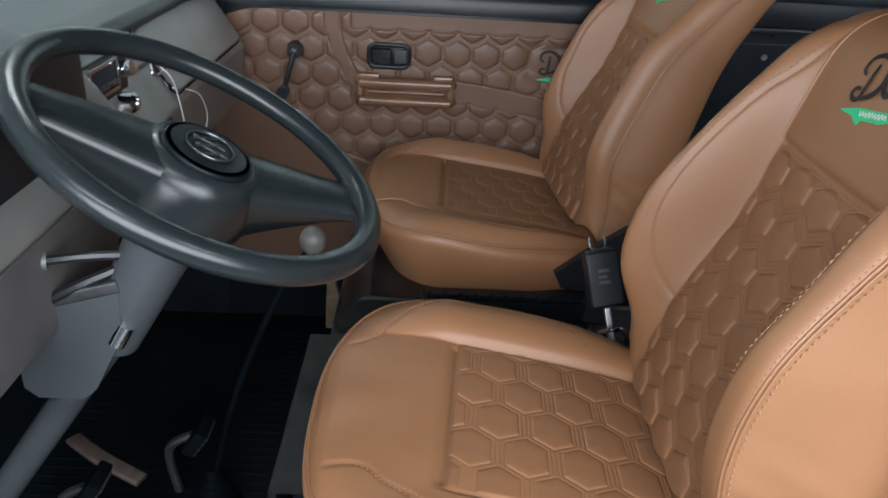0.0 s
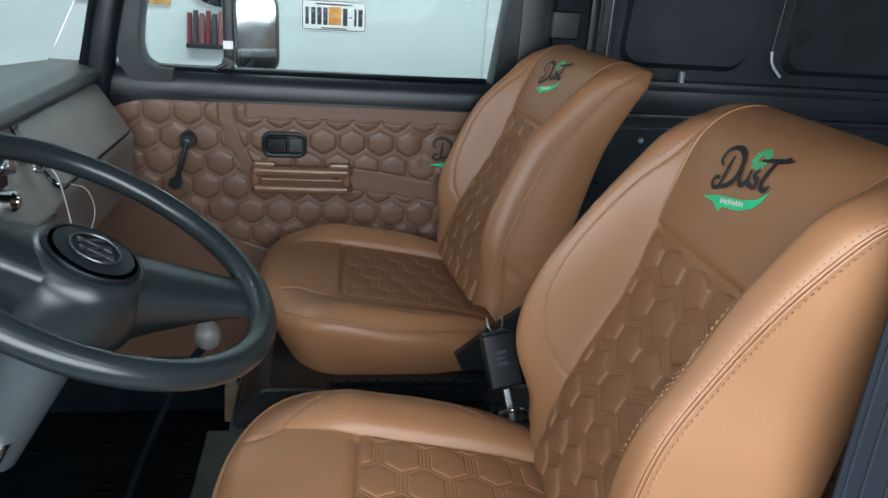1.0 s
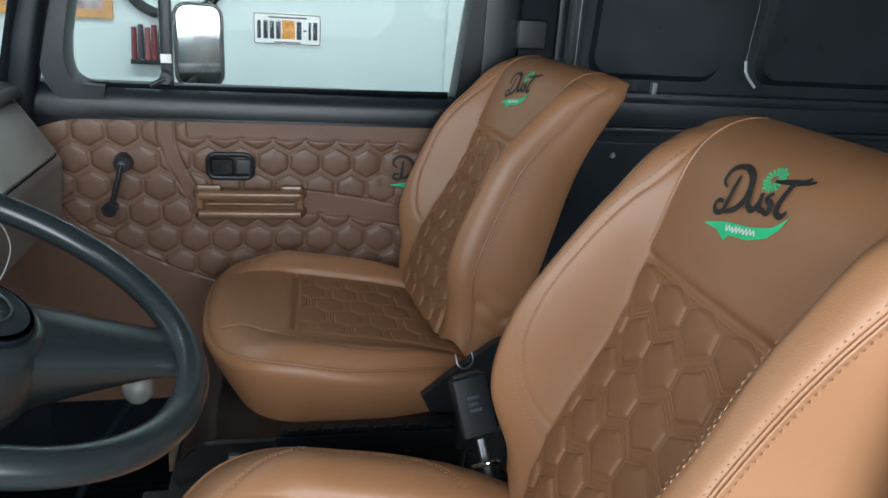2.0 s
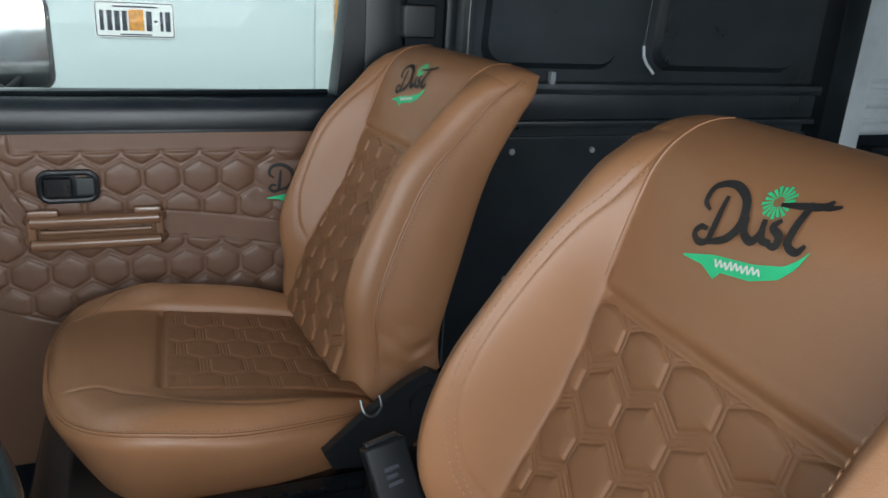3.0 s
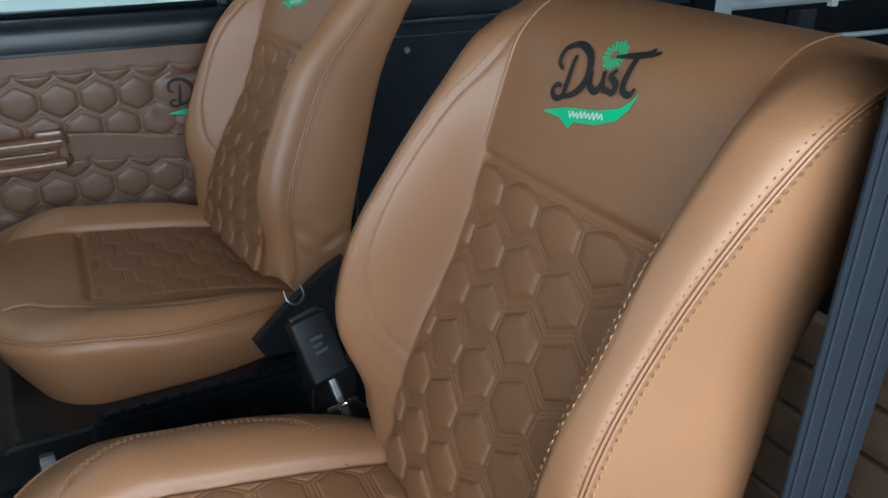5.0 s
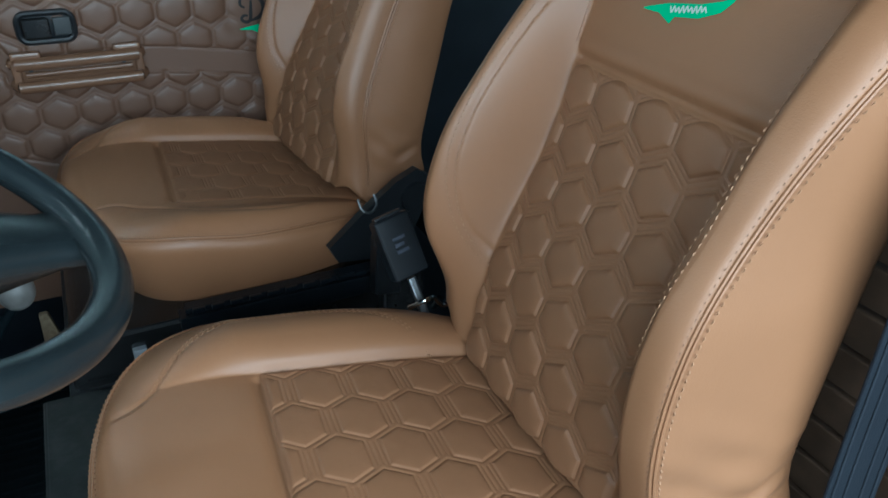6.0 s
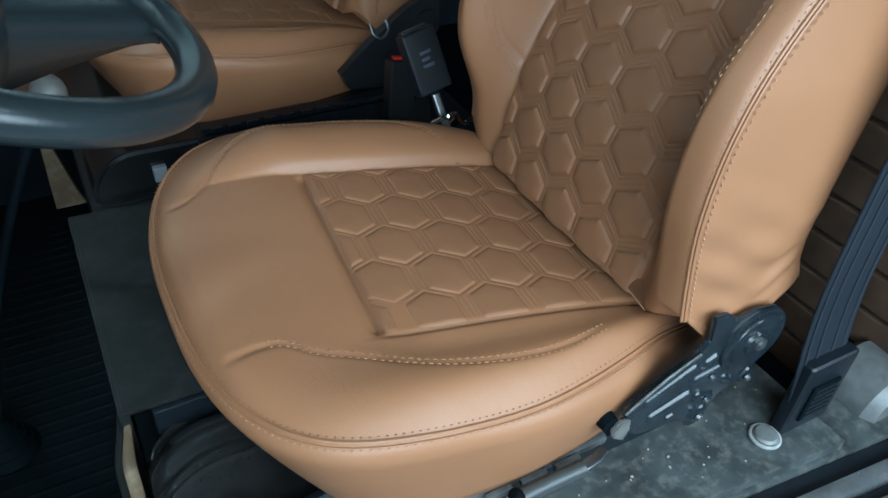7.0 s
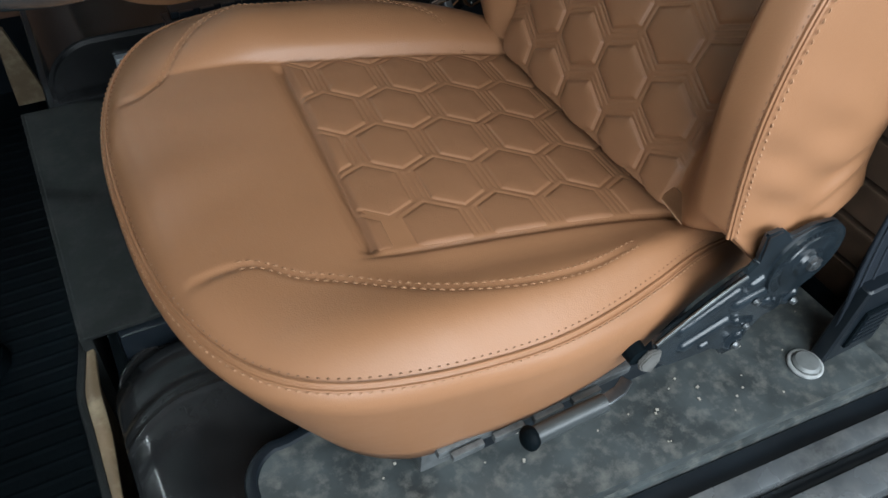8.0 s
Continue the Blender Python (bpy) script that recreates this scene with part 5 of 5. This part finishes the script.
    link("spoke", grid_mesh("spoke", rows, True), M_WHEEL, wheel)
bm = bmesh.new()
prof_h = [(0.0, -0.008), (0.0515, -0.008), (0.054, -0.0065), (0.058, -0.0075), (0.064, -0.013), (0.069, -0.021), (0.0725, -0.031), (0.075, -0.044), (0.0765, -0.06), (0.0765, -0.08), (0.07, -0.097), (0.055, -0.108), (0.0, -0.11)]
rings = [[bm.verts.new((max(r, 1e-4) * math.cos(2 * math.pi * i / 40), max(r, 1e-4) * math.sin(2 * math.pi * i / 40), z)) for i in range(40)] for r, z in prof_h]
for a, b in zip(rings, rings[1:]):
    for i in range(40):
        bm.faces.new((a[i], b[i], b[(i + 1) % 40], a[(i + 1) % 40]))
hub = part("hub", bm, M_WHEEL, wheel, smooth=True)
bm = bmesh.new()
for (r0, z0), (r1, z1) in zip(((0.0505, -0.009), (0.05, -0.0045), (0.047, -0.0018), (0.04, 0.0)), ((0.05, -0.0045), (0.047, -0.0018), (0.04, 0.0), (0.001, 0.0014))):
    cyl(bm, (0, 0, z0), (0, 0, z1), r0, r1, 40)
bmesh.ops.remove_doubles(bm, verts=bm.verts, dist=0.0002)
cap = part("horn_cap", bm, M_BLACK, hub, "glossy black round horn cap", True)
bm = bmesh.new()
sweep(bm, [(0.027 * math.cos(2 * math.pi * i / 40), 0.027 * math.sin(2 * math.pi * i / 40), 0.002) for i in range(40)], circle(0.0014, 6), True, (0, 0, 1))
part("emblem_ring", bm, M_BADGE, cap, smooth=True)
for k in range(5):
    bm = bmesh.new()
    box(bm, (-0.019, -0.0014, 0.0), (0.019, 0.0014, 0.0025), 0.0008, pose(0, (k - 2) * 0.008, 0, 0, 0, 24 * (-1) ** k))
    part("emblem_bar", bm, M_BADGE, cap)

column = thing("steering_column", "black steering column with stalks below the wheel", "steering column", WC - WN * 0.10)
base = -WN * 0.60 + Vector((-0.05, 0.02, 0))
bm = bmesh.new()
cyl(bm, (0, 0, 0), -WN * 0.2, 0.042, 0.034, 24)
part("shroud", bm, M_COLUMN, column, smooth=True)
bm = bmesh.new()
cyl(bm, -WN * 0.19, base, 0.022, 0.022, 20)
part("tube", bm, M_COLUMN, column, smooth=True)
bm = bmesh.new()
cyl(bm, -WN * 0.155 + Vector((0.012, -0.03, 0)), -WN * 0.185 + Vector((0.012, -0.034, 0)), 0.011, 0.011, 10)
part("clip", bm, M_CHROME, column, smooth=True)
for tip, r in ((Vector((-0.492, -0.31, 1.181)), 0.006), (Vector((-0.54, -0.31, 1.098)), 0.007)):
    bm = bmesh.new()
    a = -WN * 0.06
    d = tip - (WC - WN * 0.10) - a
    sweep(bm, smooth_path([a, a + d * 0.5 + Vector((0, -0.01, 0.008)), a + d], 5), circle(r, 8))
    st = part("stalk", bm, M_BLACKPLASTIC, column, smooth=True)
    bm = bmesh.new()
    cyl(bm, a + d * 0.9, a + d * 1.08, 0.010, 0.012, 14)
    part("stalk_tip", bm, M_CAP, st, "pale stalk tip", True)
co = WC - WN * 0.10
plate_pts = [(-0.525, 1.138), (-0.492, 1.124), (-0.405, 1.15), (-0.41, 1.08), (-0.452, 1.0), (-0.47, 0.986), (-0.525, 0.986), (-0.54, 1.0), (-0.54, 1.1)]
bm = bmesh.new()
prism(bm, [(x - co.x, z - co.z) for x, z in plate_pts][::-1], -0.006, 0.006, Matrix.Translation((0, -0.30 - co.y, 0)) @ pose(0, 0, 0, 90, 0, 0))
cp = part("cover_plate", bm, M_COLUMN, column, "satin black lower cover plate")
# upper edge in a brighter metal than the plate
bm = bmesh.new()
sweep(bm, [Vector((x, -0.302, z)) - co for x, z in plate_pts[:3]], rounded(0.016, 0.01, 0.003, 3), up=(0, 1, 0))
part("rolled_edge", bm, M_STEEL, cp, "bright upper edge", True)

# pedals
for i, (x, y, z, h) in enumerate(((-0.615, -0.065, 0.60, 0.07), (-0.47, 0.08, 0.60, 0.06), (-0.66, -0.24, 0.56, 0.10))):
    pd = thing("pedal", "worn steel pedal with a ribbed rubber pad", "pedal", (x, y, z), "pedals")
    bm = bmesh.new()
    box(bm, (-0.012, -0.033, -h / 2), (0.012, 0.033, h / 2), 0.005, pose(0, 0, 0, 0, 35, 0))
    part("pad", bm, M_RUBBER, pd, smooth=True)
    for k in range(4):
        bm = bmesh.new()
        box(bm, (0.010, -0.028, -h / 2 + h * (k + 0.5) / 4 - 0.004), (0.016, 0.028, -h / 2 + h * (k + 0.5) / 4 + 0.004), 0.002, pose(0, 0, 0, 0, 35, 0))
        part("rib", bm, M_STEEL if i < 2 else M_RUBBER, pd)
    bm = bmesh.new()
    sweep(bm, smooth_path([(-0.012, 0, 0), (-0.06, 0, -0.04), (-0.05, 0, 0.448 - z + 0.006)], 5), circle(0.009, 8))
    part("arm", bm, M_STEEL, pd, smooth=True)
    if i == 0:
        bm = bmesh.new()
        sweep(bm, smooth_path([(-0.07, 0.1, 0.02), (0.0, 0.05, 0.02), (0.08, 0.02, 0.0)], 5), rounded(0.03, 0.012, 0.005, 3))
        part("lever", bm, M_RUST, pd, "rusty brown pedal lever", True)

# gear lever
gear = thing("gear_lever", "gear lever with a worn grey knob and rubber boot", "gear lever", (-0.44, 0.05, 0.45))
bm = bmesh.new()
bmesh.ops.create_uvsphere(bm, u_segments=24, v_segments=14, radius=0.0215)
bmesh.ops.scale(bm, vec=(1, 1, 1.15), verts=bm.verts)
bmesh.ops.translate(bm, vec=(0.206, 0.0, 0.595), verts=bm.verts)
part("knob", bm, M_KNOB, gear, "worn grey knob", True)
bm = bmesh.new()
sweep(bm, smooth_path([(0, 0, 0.05), (0.06, 0, 0.28), (0.15, 0, 0.5), (0.203, 0, 0.58)], 5), circle(0.0065, 10))
part("stick", bm, M_RUBBER, gear, smooth=True)
bm = bmesh.new()
for i in range(5):
    cyl(bm, (0, 0, 0.013 + i * 0.016), (0, 0, 0.03 + i * 0.016), 0.05 - i * 0.008, 0.043 - i * 0.008, 20)
part("boot", bm, M_RUBBER, gear, smooth=True)

# ---- seat bases, rails, recliners, belts ----
def rail(name, y, x0, x1, z0, z1, material, inset=0.0):
    ob = thing(name, "steel slotted seat rail under the cushion", "seat rail", (0.05, y, z0), "seat rails")
    n, L = 4 if inset else 10, x1 - x0
    part("lower_track", boxes(((x0 - 0.05, -0.016 + inset, -0.03), (x1 - 0.05, 0.016 + inset, 0.004)), bevel=0.003), material, ob)
    part("upper_track", boxes(((x0 - 0.04, -0.011, 0.006), (x1 - 0.06, 0.011, z1 - z0)), bevel=0.003), material, ob)
    for i in range(n):
        x = x0 - 0.03 + (L - 0.06) * i / n
        part("tooth", boxes(((x, -0.019, z1 - z0 - 0.006 - 0.2 * inset), (x + L / n * 0.55, -0.0125, z1 - z0 + 0.002 - 0.2 * inset)), bevel=0.0015), material, ob)
    return ob


rail("seat_rail", -0.545, -0.02, 0.206, 0.833, 0.85, M_RAIL, 0.016)
rail("seat_rail", -0.10, -0.10, 0.29, 0.82, 0.845, M_BLACK)
rail("seat_rail", 0.178, -0.05, 0.30, 0.873, 0.889, M_BLACK)
rail("seat_rail", 0.65, -0.16, 0.30, 0.82, 0.845, M_BLACK)
pedestal = thing("seat_pedestal", "black painted seat pedestal with a rounded front corner", "seat base", (0.06, 0.42, 0.79))
bm = bmesh.new()
side_view = [(0.30, -0.05), (0.30, 0.085)] + [(-0.205 - 0.07 * math.sin(i * math.pi / 16), 0.015 + 0.07 * math.cos(i * math.pi / 16)) for i in range(9)] + [(-0.275, -0.05)]
prism(bm, side_view, -0.30, 0.255, pose(0, 0, 0, 90, 0, 0))
bmesh.ops.bevel(bm, geom=[e for e in bm.edges if abs(e.verts[0].co.y - e.verts[1].co.y) < 0.01], offset=0.006, segments=2, affect="EDGES")
part("body", bm, M_ARCH, pedestal, smooth=True)
bm = bmesh.new()
box(bm, (-0.185, -0.265, 0.03), (-0.165, -0.252, 0.055), 0.002)
part("bracket", bm, M_BARE, pedestal)
spacer = thing("seat_pedestal", "black steel spacer frame below the driver's seat", "seat base", (0.08, -0.32, 0.81))
for y0, y1 in ((-0.23, -0.20), (0.19, 0.22)):
    part("runner", boxes(((-0.04, y0, -0.003), (0.22, y1, 0.028)), bevel=0.003), M_BLACK, spacer)
part("pan", boxes(((-0.04, -0.199, 0.001), (0.22, 0.189, 0.04)), bevel=0.004), M_BLACK, spacer)

lever = thing("slide_lever", "black seat slide lever with a rounded rubber grip end", "lever", (0.1, -0.578, 0.848))
bm = bmesh.new()
sweep(bm, [(0.082, 0.012, 0.001), (0.066, 0.003, 0.007), (0.04, 0, 0.005)], rounded(0.012, 0.004, 0.0015, 3), up=(0, 0, 1))
part("arm", bm, M_STEEL, lever, smooth=True)
bm = bmesh.new()
sweep(bm, smooth_path([(0.046, 0, 0.005), (0.04, 0, 0.005), (0.005, 0, 0.005), (-0.03, 0, 0.004)], 5), circle(0.0088, 14, 0.0095), up=(0, 0, 1))
grip_2 = part("grip", bm, M_PAD, lever, smooth=True)
bm = bmesh.new()
bmesh.ops.create_uvsphere(bm, u_segments=18, v_segments=12, radius=0.0115)
bmesh.ops.scale(bm, vec=(0.75, 1, 1.05), verts=bm.verts)
bmesh.ops.translate(bm, vec=(-0.033, 0, 0.004), verts=bm.verts)
part("grip_end", bm, M_RUBBER, grip_2, smooth=True)

# recliner on the driver's seat, as parts of the seat
o = Vector((0, YD, ZS))
RX, RZ, RY = 0.335, 0.961, -0.582
bm = bmesh.new()
outline = [(0.178, 0.925), (0.2234, 0.9555), (0.258, 0.973), (0.268, 0.985), (0.264, 1.018), (0.282, 1.018), (0.30, 1.003), (0.326, 1.006), (0.355, 1.0), (0.376, 0.98), (0.38, 0.954), (0.3725, 0.928), (0.356, 0.91), (0.337, 0.891), (0.319, 0.887), (0.311, 0.876), (0.306, 0.856), (0.297, 0.846), (0.285, 0.846), (0.277, 0.858), (0.262, 0.869), (0.235, 0.872), (0.205, 0.877), (0.19, 0.89)]
prism(bm, outline, -RY - 0.007, -RY, Matrix.Translation(-o) @ pose(0, 0, 0, 90, 0, 0))
bmesh.ops.bevel(bm, geom=list(bm.edges), offset=0.002, segments=2, affect="EDGES")
rec = part("recliner", bm, M_RECL, seat, "black steel recliner plate")


def emboss(name, a, b, r, height, material=M_RECL):
    """A smooth pressed bump with round ends on the recliner plate, from place a to place b."""
    a, b = np.array(a), np.array(b)
    along = math.atan2(b[1] - a[1], b[0] - a[0])
    ang = np.concatenate([np.linspace(math.pi / 2, 3 * math.pi / 2, 11), np.linspace(-math.pi / 2, math.pi / 2, 11)]) + along
    mid = np.concatenate([np.repeat(a[None], 11, 0), np.repeat(b[None], 11, 0)])
    rows = []
    for k in (1.0, 0.93, 0.82, 0.68, 0.5, 0.3, 0.12, 0.0):
        x = mid[:, 0] + r * k * np.cos(ang)
        z = mid[:, 1] + r * k * np.sin(ang)
        y = np.full(22, RY + 0.0006 - 0.8 * height * (0.5 + 0.5 * math.cos(math.pi * k ** 1.5)))
        rows.append(np.stack([x, y, z], -1) - np.array(o))
    return link(name, grid_mesh(name, rows, True), material, rec)


# lighter bead: the light on the plate's upper edge is put into its colour
bm = bmesh.new()
sweep(bm, smooth_path([Vector((x, RY - 0.001, z)) - o for x, z in ((0.179, 0.9255), (0.2234, 0.956), (0.26, 0.974))], 6), circle(0.0022, 8), up=(0, 1, 0))
part("lit_edge", bm, M_BADGE, rec, "lighter bead for the lit upper edge", True)
for a, b, r, hgt in (((0.206, 0.928), (0.258, 0.953), 0.0085, 0.005), ((0.218, 0.899), (0.262, 0.912), 0.0095, 0.006), ((0.268, 0.93), (0.296, 0.934), 0.011, 0.006), ((0.28, 0.9), (0.297, 0.893), 0.01, 0.006), ((0.288, 0.862), (0.294, 0.872), 0.0115, 0.007), ((0.312, 0.914), (0.32, 0.908), 0.0085, 0.005), ((0.344, 0.9), (0.35, 0.907), 0.0075, 0.005), ((0.276, 0.954), (0.284, 0.958), 0.0075, 0.005), ((0.245, 0.884), (0.25, 0.885), 0.0055, 0.004)):
    emboss("pressed_boss", a, b, r, hgt)
bm = bmesh.new()
cyl(bm, Vector((RX, RY, RZ)) - o, Vector((RX, RY - 0.003, RZ)) - o, 0.043, 0.042, 48)
cyl(bm, Vector((RX, RY - 0.003, RZ)) - o, Vector((RX, RY - 0.0042, RZ)) - o, 0.031, 0.0303, 36)
cyl(bm, Vector((RX, RY - 0.004, RZ)) - o, Vector((RX, RY - 0.0075, RZ)) - o, 0.016, 0.014, 28)
part("ratchet_disc", bm, M_RECL, rec, smooth=True)
bm = bmesh.new()
cyl(bm, Vector((RX + 0.003, RY - 0.007, RZ)) - o, Vector((RX + 0.003, RY - 0.0105, RZ)) - o, 0.0085, 0.008, 6)
cyl(bm, Vector((RX + 0.003, RY - 0.01, RZ)) - o, Vector((RX + 0.003, RY - 0.0125, RZ)) - o, 0.0045, 0.004, 12)
part("bolt", bm, M_STEEL, rec)
for i in range(30):
    a = math.pi * (0.02 + i / 29 * 1.25)
    bm = bmesh.new()
    box(bm, (-0.001, -0.0007, -0.0028), (0.001, 0.0007, 0.0028), 0.0004, Matrix.Translation(Vector((RX + 0.0365 * math.cos(a), RY - 0.0033, RZ + 0.0365 * math.sin(a))) - o) @ Euler((0, math.pi / 2 - a, 0)).to_matrix().to_4x4())
    part("tooth", bm, M_RECL, rec)
for x, z, r in ((0.29, 0.867, 0.0048), (0.347, 0.903, 0.0042), (0.285, 0.933, 0.0038), (0.29, 0.896, 0.0035)):
    bm = bmesh.new()
    cyl(bm, Vector((x, RY - 0.005, z)) - o, Vector((x, RY - 0.0085, z)) - o, r, r * 0.7, 12)
    part("rivet", bm, M_STEEL, rec, smooth=True)
bm = bmesh.new()
cyl(bm, Vector((0.168, RY + 0.016, 0.91)) - o, Vector((0.168, RY + 0.003, 0.91)) - o, 0.0105, 0.0095, 18)
part("end_cap", bm, M_RUBBER, rec, smooth=True)
bm = bmesh.new()
prism(bm, [(0.17, 0.895), (0.166, 0.906), (0.175, 0.917), (0.188, 0.914), (0.19, 0.9), (0.184, 0.884)], -RY - 0.003, -RY + 0.003, Matrix.Translation(-o) @ pose(0, 0, 0, 90, 0, 0))
bmesh.ops.bevel(bm, geom=list(bm.edges), offset=0.0015, segments=2, affect="EDGES")
part("end_bracket", bm, M_KNOB, rec, "pale scuffed bracket")

# plastic side cover and hook on the passenger's seat
o2 = Vector((0.0, YP, ZS))
bm = bmesh.new()
outline = [(0.185, 0.925), (0.20, 0.895), (0.29, 0.882), (0.34, 0.92), (0.375, 0.99), (0.372, 1.02), (0.348, 1.036), (0.31, 1.02), (0.256, 0.982)]
prism(bm, outline, -0.198, -0.182, Matrix.Translation(-o2) @ pose(0, 0, 0, 90, 0, 0))
cover = part("side_cover", bm, M_BLACKPLASTIC, seat_2, "black plastic recliner cover")
bm = bmesh.new()
cyl(bm, Vector((0.345, 0.188, 0.985)) - o2, Vector((0.345, 0.176, 0.985)) - o2, 0.03, 0.026, 24)
part("round_boss", bm, M_BLACKPLASTIC, cover, smooth=True)
bm = bmesh.new()
sweep(bm, [Vector(p) - o2 for p in smooth_path([(0.243, 0.19, 1.0), (0.245, 0.18, 0.985), (0.258, 0.176, 0.978), (0.272, 0.18, 0.988), (0.272, 0.19, 1.003)], 5)], circle(0.0022, 8))
part("hook", bm, M_STEEL, seat_2, "chrome hook", True)

# buckle on its stalk between the seats
buckle = thing("belt_buckle", "black belt buckle on a bent steel stalk beside the handbrake gap", "belt buckle", (0.245, -0.085, 0.80))
top, low = Vector((-0.026, 0.055, 0.288)), Vector((-0.004, 0.012, 0.19))
axis = (top - low).normalized()
side = Vector((0.98, 0.1, 0.05))
side = (side - axis * side.dot(axis)).normalized()
mb = Matrix((side, axis, side.cross(axis))).transposed().to_4x4()
bm = bmesh.new()
box(bm, (-0.026, -0.085, -0.012), (0.026, 0.0, 0.012), 0.006, Matrix.Translation(top) @ mb, 3)
bb = part("body", bm, M_BLACKPLASTIC, buckle, smooth=True)
bm = bmesh.new()
box(bm, (-0.02, -0.002, -0.009), (0.02, 0.004, 0.002), 0.001, Matrix.Translation(top) @ mb)
part("release_button", bm, M_BLACKPLASTIC, bb)
for k in range(3):
    bm = bmesh.new()
    box(bm, (-0.010, -0.05 + k * 0.009, 0.0115), (0.008 - 0.004 * (k % 2), -0.045 + k * 0.009, 0.0128), 0.0004, Matrix.Translation(top) @ mb)
    part("raised_bar", bm, M_INK, bb)
bm = bmesh.new()
sweep(bm, [low + axis * 0.02, low - axis * 0.05, Vector((0.002, 0.0, 0.09)), Vector((0.006, -0.005, -0.008))], rounded(0.013, 0.009, 0.004, 3), up=(0, -1, 0))
part("stalk", bm, M_STEEL, buckle)
bm = bmesh.new()
sweep(bm, smooth_path([(-0.02, 0.0, 0.175), (-0.004, -0.015, 0.19), (0.014, -0.005, 0.185), (0.03, 0.0, 0.165), (0.05, 0.005, 0.165)], 5), circle(0.0035, 8))
part("hook", bm, M_CHROME, buckle, smooth=True)
red = thing("belt_buckle", "low black buckle with a red button beside the passenger seat", "belt buckle", (0.25, 0.09, 0.79))
bm = bmesh.new()
box(bm, (-0.022, -0.02, 0.09), (0.022, 0.01, 0.185), 0.006, pose(0, 0, 0, -12, 8, 0), 3)
rb = part("body", bm, M_BLACKPLASTIC, red, smooth=True)
bm = bmesh.new()
box(bm, (-0.012, -0.008, 0.184), (0.012, 0.004, 0.19), 0.001, pose(0, 0, 0, -12, 8, 0))
part("release_button", bm, M_REDPLASTIC, rb, "red release button")
bm = bmesh.new()
sweep(bm, [(0.01, 0.015, 0.1), (0, 0.0, -0.001)], rounded(0.02, 0.006, 0.002, 2))
part("stalk", bm, M_STEEL, red)
bm = bmesh.new()
cyl(bm, (0.04, -0.11, 0.13), (0.045, -0.125, 0.15), 0.006, 0.006, 10)
part("pin", bm, M_CHROME, red)

# driver's shoulder belt
strap = thing("driver_seat_belt", "charcoal webbing belt hanging beside the driver's seat", "seat belt", (0.392, -0.598, 0.80))
bm = bmesh.new()
sweep(bm, smooth_path([(0.035, -0.004, 1.12), (0.036, 0.0, 0.68), (0.034, 0.0, 0.45), (0.034, -0.002, 0.22), (0.045, -0.012, 0.09), (0.05, -0.014, 0.06)], 6), rounded(0.074, 0.003, 0.001, 2), up=(0, 1, 0))
part("strap", bm, M_WEBBING, strap)
for off in (-0.029, -0.012, 0.012, 0.029):
    bm = bmesh.new()
    sweep(bm, smooth_path([(0.035 + off, -0.0062, 1.12), (0.036 + off, -0.0022, 0.68), (0.034 + off, -0.0022, 0.45), (0.034 + off, -0.0042, 0.22), (0.045 + off, -0.0142, 0.09)], 6), circle(0.0016, 6, 0.0008), up=(0, 1, 0))
    part("woven_rib", bm, M_WEBRIB, strap)
bm = bmesh.new()
sweep(bm, smooth_path([(0.085, 0.012, 1.12), (0.084, 0.014, 0.68), (0.078, 0.014, 0.4), (0.07, 0.012, 0.16), (0.062, 0.002, 0.08)], 6), rounded(0.06, 0.003, 0.001, 2), up=(0, 1, 0))
part("strap", bm, M_WEBBING, strap, "second fold of the webbing")
bm = bmesh.new()
box(bm, (0.012, -0.024, 0.008), (0.088, -0.006, 0.12), 0.006, segments=3)
tongue = part("tongue_cover", bm, M_BLACK, strap, "ribbed dark plastic end", True)
part("inset", boxes(((0.028, -0.027, 0.03), (0.072, -0.023, 0.085)), bevel=0.001), M_RUBBER, tongue)
for k in range(6):
    part("grip_rib", boxes(((0.031, -0.0285, 0.034 + k * 0.0085), (0.069, -0.0265, 0.0385 + k * 0.0085)), bevel=0.0008), M_BLACK, tongue)
reel = thing("belt_reel", "dusty pale belt reel on the platform", "belt reel", (0.59, -0.605, 0.70))
bm = bmesh.new()
cyl(bm, (0, -0.045, 0.085), (0, -0.03, 0.085), 0.044, 0.052, 28)
cyl(bm, (0, -0.03, 0.085), (0, 0.03, 0.085), 0.052, 0.052, 28)
cyl(bm, (0, 0.03, 0.085), (0, 0.045, 0.085), 0.052, 0.035, 28)
part("drum", bm, M_CAP, reel, smooth=True)
part("bracket", boxes(((-0.045, -0.045, 0.002), (0.05, 0.04, 0.06)), bevel=0.005), M_RAIL, reel)
